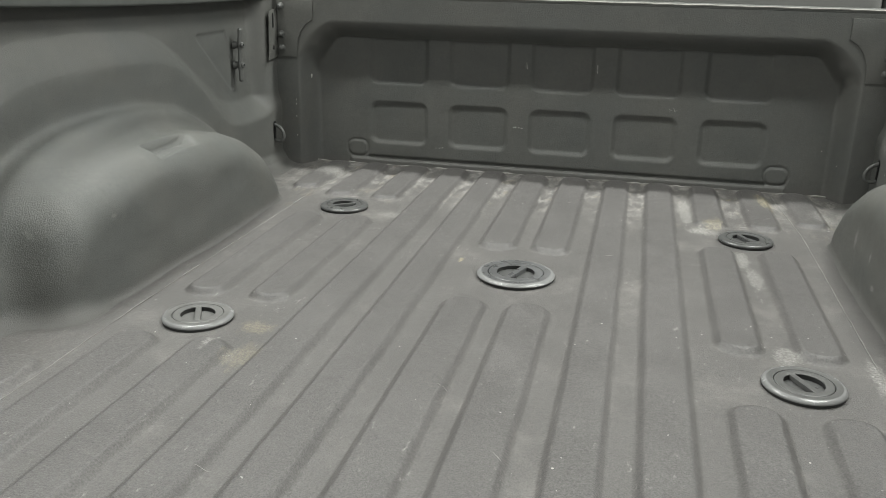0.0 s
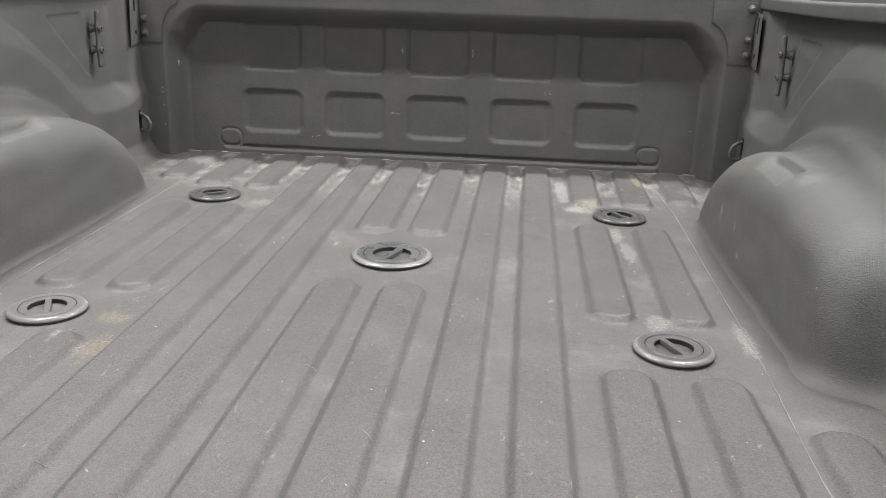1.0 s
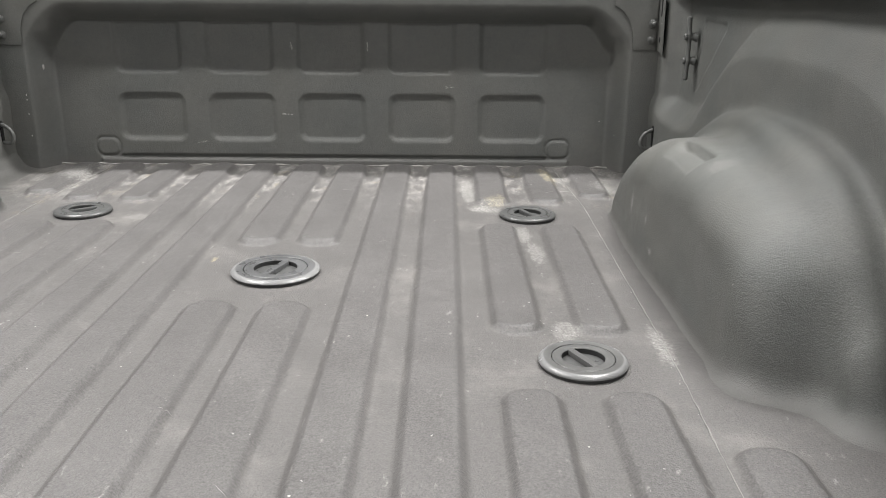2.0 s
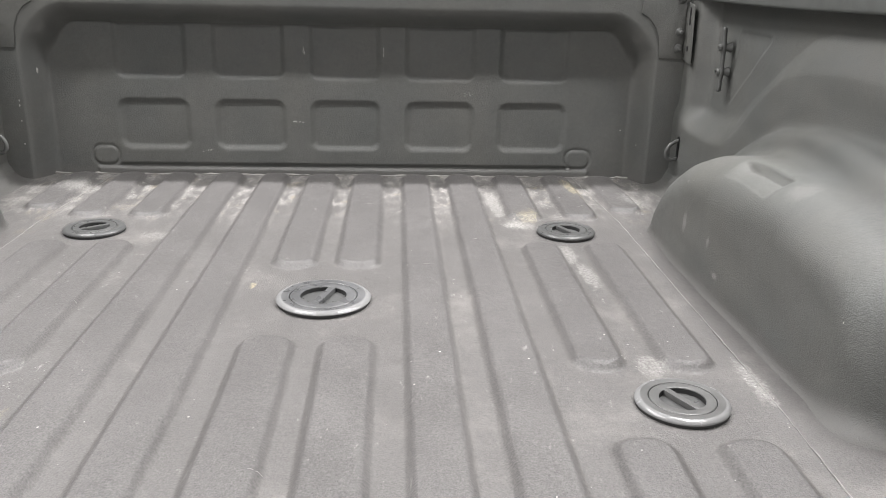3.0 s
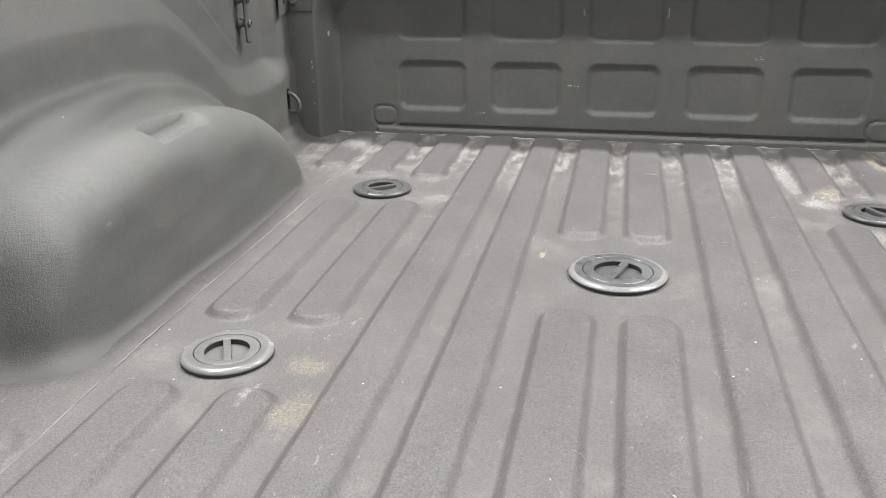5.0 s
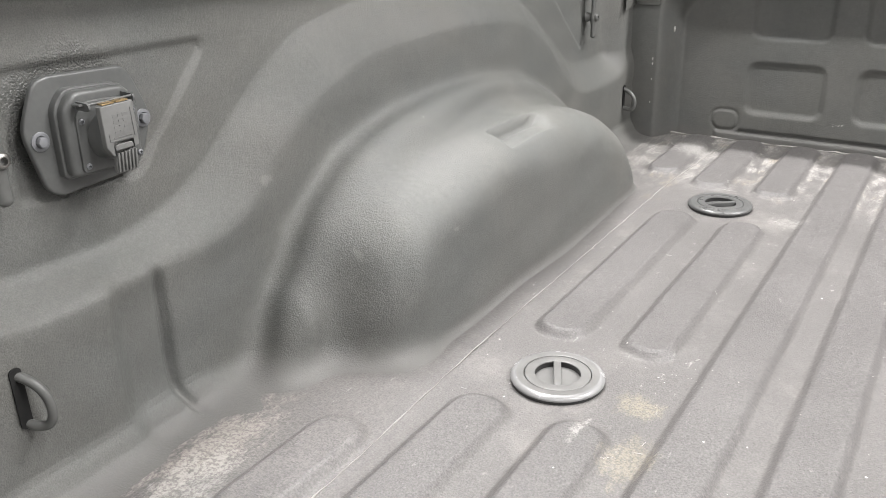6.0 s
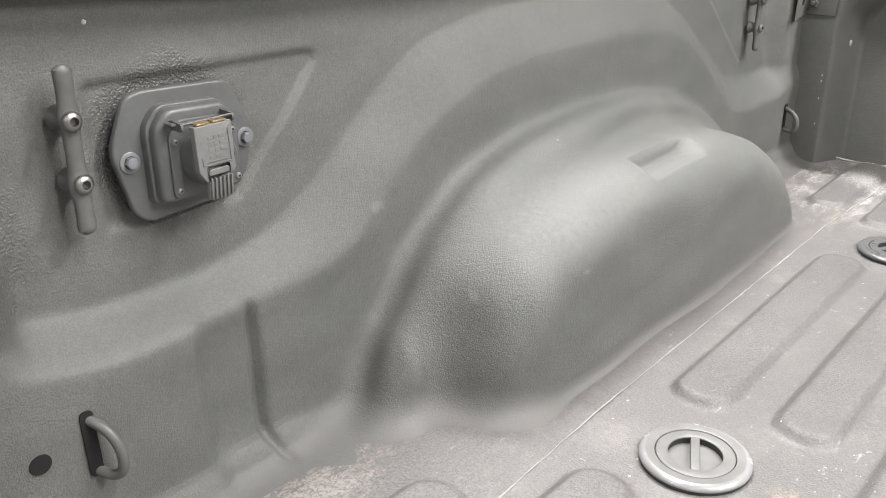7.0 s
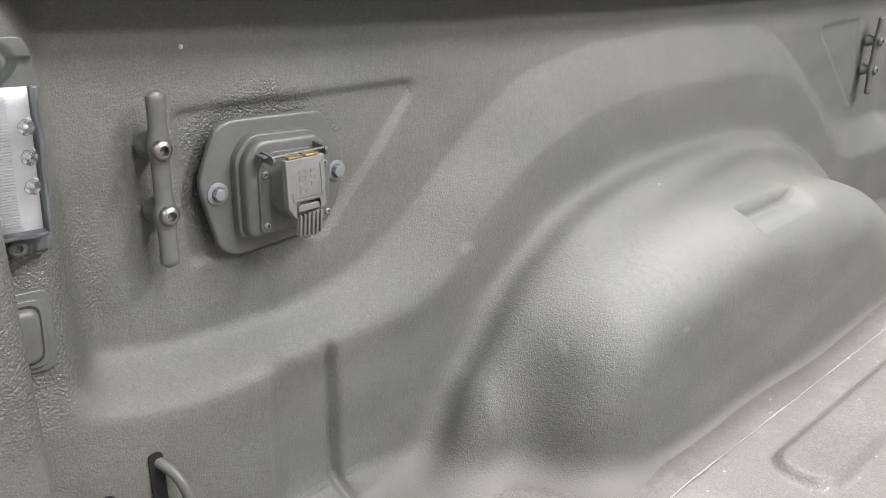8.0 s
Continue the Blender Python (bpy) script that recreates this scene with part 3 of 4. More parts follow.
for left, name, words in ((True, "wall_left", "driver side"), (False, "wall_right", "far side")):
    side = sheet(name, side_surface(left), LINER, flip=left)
    tagged(side, "grey sprayed bed side with ledge and bulging wheel housing", "truck bed side", kind="structure")


# ---- headboard ----
hx = np.arange(-0.855, 0.8551, 0.003)
hz = np.arange(-0.012, 0.4821, 0.003)
U, V = np.meshgrid(hx, hz)
AU = np.abs(U)
DEPTH = 0.070
inner = rounded_box_sdf(U, V, 0.0, 0.0, 0.705, 0.400, 0.075)
lean = step(V - 0.55 * (AU - 0.45), 0.14, 0.26)
wide = 0.044 - 0.028 * lean
# the upper edge rolls over in a wide curve
high = step(V, 0.27, 0.35)
swell = np.clip((inner + 0.034 * high) / (wide + 0.034 * high), 0, 1)
HY = HEAD - DEPTH * ((1 - high) * step(inner, 0.0, wide) + high * np.sin(0.5 * np.pi * swell))
# five pressed fields in two rows
for c in (-0.468, -0.2335, -0.001, 0.2315, 0.464):
    for z0, z1 in ((0.066, 0.183), (0.241, 0.43)):
        d = rounded_box_sdf(U, V, c, (z0 + z1) / 2, 0.083, (z1 - z0) / 2, 0.022)
        HY = HY + (0.0080 if z0 < 0.1 else 0.0075) * step(-d, -0.007, 0.009) * step(0.374 - V, 0.0, 0.012)
# round plugs' rims and the groove along the foot
for c in (-0.594, 0.587):
    d = rounded_box_sdf(U, V, c, 0.046, 0.031, 0.024, 0.020)
    HY = HY + 0.0030 * np.exp(-(d / 0.0030) ** 2) - 0.0018 * step(-d, -0.002, 0.006)
HY = HY + 0.009 * np.exp(-((V - 0.0205) / 0.004) ** 2) * step(0.565 - AU, 0.0, 0.01)
HY = HY - 0.006 * step(0.018 - V, 0.0, 0.004) * step(0.62 - AU, 0.0, 0.01)
HY = HY + 0.0006 * np.sin(U * 27) * np.sin(V * 31 + 1)
head = sheet("wall_front", np.stack([U, HY, V], -1), LINER)
tagged(head, "grey sprayed headboard panel with ten pressed square fields", "truck bed headboard", kind="structure")
bm = bmesh.new()
box(bm, (-0.90, HEAD - DEPTH - 0.001, 0.476), (0.90, HEAD + 0.05, 0.486), 0.004, 3)
part("top_flange", bm, LINER, head)
# thin bead, paler than the liner, along the top edge
bm = bmesh.new()
tube(bm, [(x, HEAD - DEPTH - 0.0005, 0.4845 + 0.0003 * math.sin(x * 40)) for x in np.arange(-0.79, 0.791, 0.02)], 0.0022, 6)
part("pale_edge", bm, CAULK, head, "pale bead along the headboard's top edge")
bm = bmesh.new()
tube(bm, [(x, HEAD - 0.0125 + rng.normal(0, 0.0008), 0.0015 + rng.normal(0, 0.0006)) for x in np.arange(-0.735, 0.736, 0.012)], lambda t: 0.0022 + 0.0012 * math.sin(t * 97) + 0.0008 * math.sin(t * 233 + 1), 6)
part("foot_crumbs", bm, CAULK, head, "pale crumbly line along the headboard foot")
bm = bmesh.new()
box(bm, (-0.86, HEAD + 0.022, -0.05), (0.86, HEAD + 0.05, 0.476))
part("outer_skin", bm, PAINT, head, shade=False)


# ---- rails and outer sides ----
def rail(sign):
    """The cap over the bed side; it rises a little towards the tailgate."""
    prof = rounded([(0.814, 0.000), (0.814, 0.028), (0.824, 0.032), (0.985, 0.020), (0.990, -0.014), (0.975, -0.014), (0.966, 0.012), (0.876, 0.012), (0.868, -0.002)], 0.006, 4)
    bm = bmesh.new()
    base = 0.468 if sign < 0 else 0.448
    rows = []
    for y in np.linspace(REAR - 0.055, HEAD + 0.05, 24):
        lift = base + 0.050 * max(0.0, (0.5 - y) / 1.45) ** 2
        rows.append([bm.verts.new((sign * x, y, lift + z)) for x, z in prof])
    n = len(prof)
    for ra, rb in zip(rows, rows[1:]):
        for i in range(n):
            bm.faces.new((ra[i], ra[(i + 1) % n], rb[(i + 1) % n], rb[i]))
    bm.faces.new(rows[0])
    bm.faces.new(rows[-1])
    bmesh.ops.recalc_face_normals(bm, faces=bm.faces)
    ob = link_mesh("bed_rail", bm, RAIL, angle=30)
    tagged(ob, "grey textured plastic cap along the bed rail", "bed rail", "bed rails")
    bm = bmesh.new()
    box(bm, (sign * 0.955, REAR - 0.05, -0.42), (sign * 0.985, HEAD + 0.05, 0.468), 0.006)
    skin = link_mesh("outer_panel", bm, PAINT)
    tagged(skin, "grey painted outer panel of the truck bed", "body panel", kind="structure")


rail(-1)
rail(1)


def rear_post(sign):
    bm = bmesh.new()
    prof = rounded([(0.776, REAR - 0.058), (0.776, REAR + 0.0), (0.788, REAR + 0.012), (0.86, REAR + 0.012), (0.955, REAR + 0.0), (0.955, REAR - 0.058)], 0.010, 5)
    prism(bm, [(sign * x, y) for x, y in (prof if sign > 0 else prof[::-1])], 0.46, 0.004)
    bm.transform(Matrix.Translation((0, 0, -0.005)))
    ob = link_mesh("rear_post", bm, LINER)
    tagged(ob, "grey sprayed upright post at the bed's rear corner", "corner post", kind="structure")


rear_post(-1)
rear_post(1)

bm = bmesh.new()
box(bm, (-0.955, REAR - 0.05, -0.06), (0.955, HEAD + 0.05, -0.02))
underbody = link_mesh("underbody", bm, DARK, shade=False)
tagged(underbody, "dark underside of the truck bed", "underbody", kind="structure")


# ---- tailgate, lowered ----
def tailgate():
    t = thing("tailgate", (0, REAR - 0.065, -0.010), "lowered grey sprayed tailgate with a worn pale edge", "tailgate")
    bm = bmesh.new()
    box(bm, (-0.765, -0.50, -0.055), (0.765, 0.0, 0.0), 0.010, 3)
    panel = part("panel", bm, LINER, t)
    for c in (-0.5, -0.25, 0.0, 0.25, 0.5):
        bm = bmesh.new()
        prism(bm, rounded([(c - 0.04, -0.42), (c + 0.04, -0.42), (c + 0.04, -0.07), (c - 0.04, -0.07)], 0.03), 0.006, 0.004)
        part("raised_rib", bm, LINER, panel)
    bm = bmesh.new()
    tube(bm, [(x, -0.497, -0.004 + 0.0006 * math.sin(x * 51)) for x in np.arange(-0.75, 0.751, 0.02)], lambda s: 0.0040 + 0.001 * math.sin(s * 70), 6)
    part("pale_edge", bm, CAULK, t, "pale worn strip along the tailgate's edge")
    for s in (-1, 1):
        bm = bmesh.new()
        box(bm, (s * 0.745, -0.30, -0.035), (s * 0.772, -0.22, -0.012), 0.004)
        part("latch", bm, STEEL, t, "steel side latch")
        bm = bmesh.new()
        tube(bm, [(s * 0.772, -0.26, -0.01), (s * 0.776, -0.14, 0.11), (s * 0.778, 0.04, 0.28)], 0.004, 8)
        part("support_cable", bm, STEEL, t, "steel support cable")


tailgate()


# ---- round floor caps ----
FLAT = Matrix.Diagonal((1, 1, 0.62, 1))


def floor_cap(place, radius, turn, mat, edge):
    R = radius
    words = "large round dark grey hitch cover with a slotted centre" if R > 0.07 else "round grey plastic hitch cover with a slotted centre"
    cap = thing("floor_cap", place, words, "floor cap", "hitch covers in the bed floor", turn)
    bm = bmesh.new()
    lathe(bm, [(R * 0.93, -0.004), (R * 0.985, 0.0), (R * 0.985, 0.0055), (R * 0.95, 0.007)], 64)
    bm.transform(FLAT)
    part("gasket", bm, CAP_DARK, cap, "black rubber gasket")
    bm = bmesh.new()
    lathe(bm, [(R * 0.975, 0.0052), (R * 0.998, 0.0068), (R * 1.0, 0.0088), (R * 0.985, 0.0112), (R * 0.955, 0.0138), (R * 0.915, 0.0154), (R * 0.88, 0.0160)], 72)
    bm.transform(FLAT)
    part("rim", bm, edge, cap, "polished outer edge, paler where a lamp glint is painted in")
    bm = bmesh.new()
    lathe(bm, [(R * 0.885, 0.0150), (R * 0.880, 0.0160), (R * 0.86, 0.0161), (R * 0.745, 0.0161), (R * 0.722, 0.0156), (R * 0.715, 0.0146), (R * 0.712, 0.010)], 72)
    bm.transform(FLAT)
    part("top_ring", bm, mat, cap)
    bm = bmesh.new()
    lathe(bm, [(R * 0.700, 0.008), (R * 0.699, 0.0142), (R * 0.69, 0.0152), (R * 0.67, 0.0156), (R * 0.505, 0.0157), (R * 0.488, 0.0152), (R * 0.480, 0.0135)], 60)
    bm.transform(FLAT)
    part("insert", bm, mat, cap)
    # wall coloured black to paint the shade inside the recess
    bm = bmesh.new()
    lathe(bm, [(R * 0.481, 0.0136), (R * 0.484, 0.0110), (R * 0.484, 0.0015)], 48)
    bm.transform(FLAT)
    part("recess_wall", bm, CAP_DARK, cap, "recess wall painted black for its shade")
    # middle and grey caps get a darker floor, also painted recess shade
    bm = bmesh.new()
    lathe(bm, [(R * 0.50, 0.0030), (R * 0.46, 0.0026), (R * 0.36, 0.0030), (0, 0.0028)], 48)
    bm.transform(FLAT)
    part("recess_floor", bm, CAP if mat is not CAP_PALE else mat, cap)
    bm = bmesh.new()
    box(bm, (-R * 0.49, -R * 0.080, 0.0015), (R * 0.49, R * 0.080, 0.0153), 0.0010)
    bm.transform(FLAT)
    part("grip_bar", bm, mat, cap)
    return cap


for (cx, cy, cr), angle in zip(CAPS, (72, 38, 116, 116, 117)):
    floor_cap((cx, cy, 0.0005), cr, angle, CAP_OLD if cr > 0.07 else CAP if cy > 0 else CAP_PALE if cx < 0 else CAP_MID, CAP if cr < 0.07 and cy > 0 else CAP_GLINT)


# ---- tie-down cleats ----
def screw_head(bm, r, h):
    lathe(bm, [(r, 0), (r, h * 0.35), (r * 0.85, h * 0.75), (r * 0.52, h), (r * 0.46, h), (r * 0.42, h * 0.15), (0, h * 0.1)], 20)
    return bm


def cleat(place, sign, screws, words):
    """A bar along z that stands off the wall on two feet; the wall lies on the side of sign."""
    c = thing("cleat", place, "dark grey coated steel tie-down cleat on the bed wall", "tie-down cleat", "bed wall cleats")
    c.scale = (-sign, 1, 1)
    off = 0.016
    bm = bmesh.new()
    n = 46
    pts = []
    for i in range(n):
        s = -1 + 2 * i / (n - 1)
        pts.append((off + 0.003 * s * s, 0.002 * s, 0.0695 * s))
    tube(bm, pts, lambda t: 0.0073 + 0.0024 * math.exp(-((abs(2 * t - 1) - 0.40) / 0.13) ** 2) + 0.0006 * math.exp(-((abs(2 * t - 1) - 0.90) / 0.12) ** 2) - 0.0038 * max(0, abs(2 * t - 1) - 0.955) / 0.045, 14)
    for v in bm.verts:
        v.co.x = off + (v.co.x - off) * 0.72
    part("bar", bm, CLEAT, c)
    for s in (-1, 1):
        bm = bmesh.new()
        lathe(bm, [(0.0112, 0), (0.0102, 0.004), (0.0078, 0.008), (0.0078, off - 0.002)], 18, pose(0, 0, s * 0.026, 0, 90, 0))
        part("foot", bm, CLEAT, c)
        bm = bmesh.new()
        screw_head(bm, 0.0082, 0.0055)
        bm.transform(pose(off + 0.0058, 0, s * 0.026, 0, 90, 0))
        part("screw", bm, screws, c, words)
    return c


cleat((-0.850, -0.816, 0.3715), -1, STEEL, "shiny button-head screw")
cleat((-0.850, 0.552, 0.328), -1, CLEAT, "dull grey button-head screw")
cleat((0.850, 0.552, 0.328), 1, CLEAT, "dull grey button-head screw")


# ---- D-ring tie-downs ----
def tie_down(place, sign, high, reach, lean):
    """A bent steel loop that comes out of a slot in the wall."""
    t = thing("tie_down_ring", place, "grey coated steel D-shaped tie-down ring in a slot", "tie-down ring", "tie-down rings")
    t.scale = (-sign, 1, 1)
    bm = bmesh.new()
    pts = [(-0.016, 0, high)]
    for i in range(21):
        a = math.pi / 2 - math.pi * i / 20
        out = max(0.0, math.cos(a)) ** 0.6
        pts.append((-0.004 + reach * out, lean * out, high * math.sin(a) - 0.010 * out * (reach > 0.027)))
    pts.append((-0.016, 0, -high))
    tube(bm, pts, 0.0048, 12)
    part("ring", bm, CLEAT, t)
    # black plate in place of a cut slot: its inner shade as colour
    bm = bmesh.new()
    prism(bm, rounded([(-0.006, -high - 0.005), (0.006, -high - 0.005), (0.006, high + 0.008), (-0.006, high + 0.008)], 0.007), 0.0016, 0, Matrix(((0, 0, 1, 0.0006), (1, 0, 0, 0), (0, 1, 0, 0), (0, 0, 0, 1))))
    part("slot", bm, DARK, t, "slot, a plate painted black for the shade inside")
    return t


tie_down((-0.8045, -0.863, 0.128), -1, 0.026, 0.029, 0.014)
tie_down((-0.8035, 0.683, 0.102), -1, 0.022, 0.034, -0.004)
tie_down((0.8035, 0.683, 0.102), 1, 0.022, 0.034, -0.004)

# black disc paints the shade inside the hole
bm = bmesh.new()
lathe(bm, [(0.0098, 0), (0.0092, 0.0016), (0, 0.0014)], 24, pose(-0.8058, -0.906, 0.132, 0, 90, 0))
hole = link_mesh("drain_hole", bm, DARK)
tagged(hole, "round hole in the bed wall, a disc painted black for its shade", "hole")


# ---- trailer socket ----
WALL = Matrix(((0, 0, 1, 0), (1, 0, 0, 0), (0, 1, 0, 0), (0, 0, 0, 1)))   # u along y, v up, depth off the left wall


def on_wall(u, v, w):
    return WALL @ Matrix.Translation((u, v, w))


def trailer_socket():
    s = thing("trailer_socket", (-0.8475, -0.709, 0.348), "grey plastic trailer wiring socket with hinged lid, bolted on", "trailer socket")
    bm = bmesh.new()
    plate = rounded([(-0.074, 0.012), (-0.054, 0.056), (-0.040, 0.060), (0.046, 0.056), (0.056, 0.044), (0.073, 0.002), (0.060, -0.036), (0.044, -0.053), (-0.046, -0.058), (-0.060, -0.048)], 0.012, 5)
    prism(bm, plate, 0.006, 0.003, on_wall(0, 0, 0))
    mount = part("mounting_plate", bm, SOCKET, s)
    bm = bmesh.new()
    prism(bm, rounded([(-0.0455, -0.0405), (0.043, -0.042), (0.046, 0.022), (0.033, 0.043), (-0.030, 0.047), (-0.0445, 0.030)], 0.009, 5), 0.010, 0.0015, on_wall(0, 0, 0.005))
    part("housing_base", bm, SOCKET, s)
    bm = bmesh.new()
    prism(bm, rounded([(-0.0425, -0.0385), (0.041, -0.0395), (0.044, 0.021), (0.0315, 0.041), (-0.028, 0.0445), (-0.0415, 0.0285)], 0.009, 6), 0.011, 0.0050, on_wall(0, 0, 0.0145))
    part("housing", bm, SOCKET, s)
    bm = bmesh.new()
    prism(bm, rounded([(-0.0325, -0.0350), (0.036, -0.036), (0.038, 0.018), (0.028, 0.031), (-0.020, 0.034), (-0.031, 0.022)], 0.006, 4), 0.0030, 0.0010, on_wall(0, 0, 0.0252))
    part("face_plate", bm, SOCKET, s)
    for u, v in ((-0.058, 0.001), (0.061, -0.002)):
        bm = bmesh.new()
        lathe(bm, [(0.0095, 0), (0.0095, 0.0018), (0.0085, 0.0024), (0.006, 0.0024)], 24, on_wall(u, v, 0.0055))
        hexagon = [(0.0055 * math.cos(k * math.pi / 3), 0.0055 * math.sin(k * math.pi / 3)) for k in range(6)]
        part("washer", bm, BOLT, mount, "bluish grey washer")
        bm = bmesh.new()
        prism(bm, hexagon, 0.006, 0.0008, on_wall(u, v, 0.0065))
        part("bolt", bm, BOLT, mount, "bluish grey hex bolt")
    for u, v in ((-0.0258, 0.0155), (-0.0268, -0.0287), (0.0330, 0.0150), (0.0345, -0.0295)):
        bm = bmesh.new()
        screw_head(bm, 0.0032, 0.0022)
        bm.transform(on_wall(u, v, 0.0280))
        part("screw", bm, BOLT, s, "small silver screw")
    bm = bmesh.new()
    lathe(bm, [(0.0250, 0), (0.0245, 0.004), (0.0225, 0.008), (0.0222, 0.0175), (0.0205, 0.0190), (0.018, 0.0190), (0.018, 0.006), (0, 0.006)], 40, on_wall(0.003, -0.003, 0.0275))
    part("barrel", bm, SOCKET, s)
    # lid leans out at its foot
    tip = on_wall(-0.002, 0.0285, 0.0465) @ pose(0, 0, 0, -3, 0, 0) @ Matrix.Diagonal((0.84, 0.84, 1, 1))
    bm = bmesh.new()
    prism(bm, rounded([(-0.0165, -0.0555), (-0.0135, -0.0560), (-0.0135, -0.0410), (0.0125, -0.0410), (0.0125, -0.0520), (0.0205, -0.0490), (0.0225, 0.003), (-0.0225, 0.003), (-0.0235, -0.0440)], 0.0012, 3), 0.0065, 0.0012, tip)
    lid = part("lid", bm, LID, s, "paler grey spring lid with moulded lettering")
    # moulded lettering that cannot be read: rows of short bars
    for r in range(4):
        for k, (a, b) in enumerate(((-0.010, -0.004), (-0.002, 0.003), (0.005, 0.012))):
            if (r, k) in ((3, 2),):
                continue
            bm = bmesh.new()
            box(bm, (a * 0.9, -0.012 - r * 0.0065, 0.0063), (b * 0.9, -0.0085 - r * 0.0065, 0.0069))
            bm.transform(tip)
            part("letter_bar", bm, LID, lid, shade=False)
    bm = bmesh.new()
    for lo, hi in (((-0.018, -0.0385), (0.017, -0.0375)), ((-0.018, -0.0375), (-0.017, -0.030)), ((0.016, -0.0375), (0.017, -0.004)), ((-0.012, -0.0355), (0.012, -0.0347))):
        box(bm, (lo[0], lo[1], 0.0062), (hi[0], hi[1], 0.0072))
    bm.transform(tip)
    part("moulded_line", bm, LID, lid, shade=False)
    # hinge: arms from the face plate, a pin and a spring between them
    bm = bmesh.new()
    tube(bm, [tuple(on_wall(-0.001, 0.0335, 0.0440) @ Vector((u, 0, 0))) for u in (-0.025, 0.0, 0.025)], 0.0013, 10)
    part("hinge_pin", bm, CLEAT, s, "steel hinge pin")
    for u in (-0.0285, 0.0225):
        bm = bmesh.new()
        prism(bm, rounded([(0.0, 0.001), (0.018, 0.001), (0.0195, 0.004), (0.018, 0.0085), (0.0, 0.0095)], 0.0015, 3), 0.0026, 0.0005, Matrix(((1, 0, 0, 0.0278), (0, 0, 1, u), (0, 1, 0, 0.0265), (0, 0, 0, 1))))
        part("hinge_arm", bm, SOCKET, s)
    for a, b in ((-0.0335, -0.0285), (0.0250, 0.0300)):
        bm = bmesh.new()
        box(bm, (a, 0.0325, 0.0280), (b, 0.0345, 0.0400), 0.0006)
        bm.transform(on_wall(0, 0, 0))
        part("hinge_ear", bm, SOCKET, s)
    for u in (-0.0105, 0.0055):
        bm = bmesh.new()
        box(bm, (u - 0.0068, 0.0318, 0.0430), (u + 0.0068, 0.0334, 0.0522), 0.0005)
        bm.transform(on_wall(0, 0, 0))
        part("spring_leaf", bm, BRASS, s, "brass spring leaf")
    # ribbed thumb tab
    tab = tip @ Matrix.Translation((0.000, -0.0460, 0.0035)) @ pose(0, 0, 0, 9, 0, 0)
    bm = bmesh.new()
    prism(bm, rounded([(-0.0135, -0.031), (0.0135, -0.033), (0.0120, 0.0035), (-0.0128, 0.0035)], 0.004, 4), 0.0035, 0.0008, tab)
    part("thumb_tab", bm, LID, lid)
    for k in range(6):
        bm = bmesh.new()
        box(bm, (-0.0122 + k * 0.0049, -0.0300, 0.0030), (-0.0100 + k * 0.0049, -0.006, 0.0056), 0.0007)
        bm.transform(tab)
        part("ridge", bm, LID, lid)


trailer_socket()


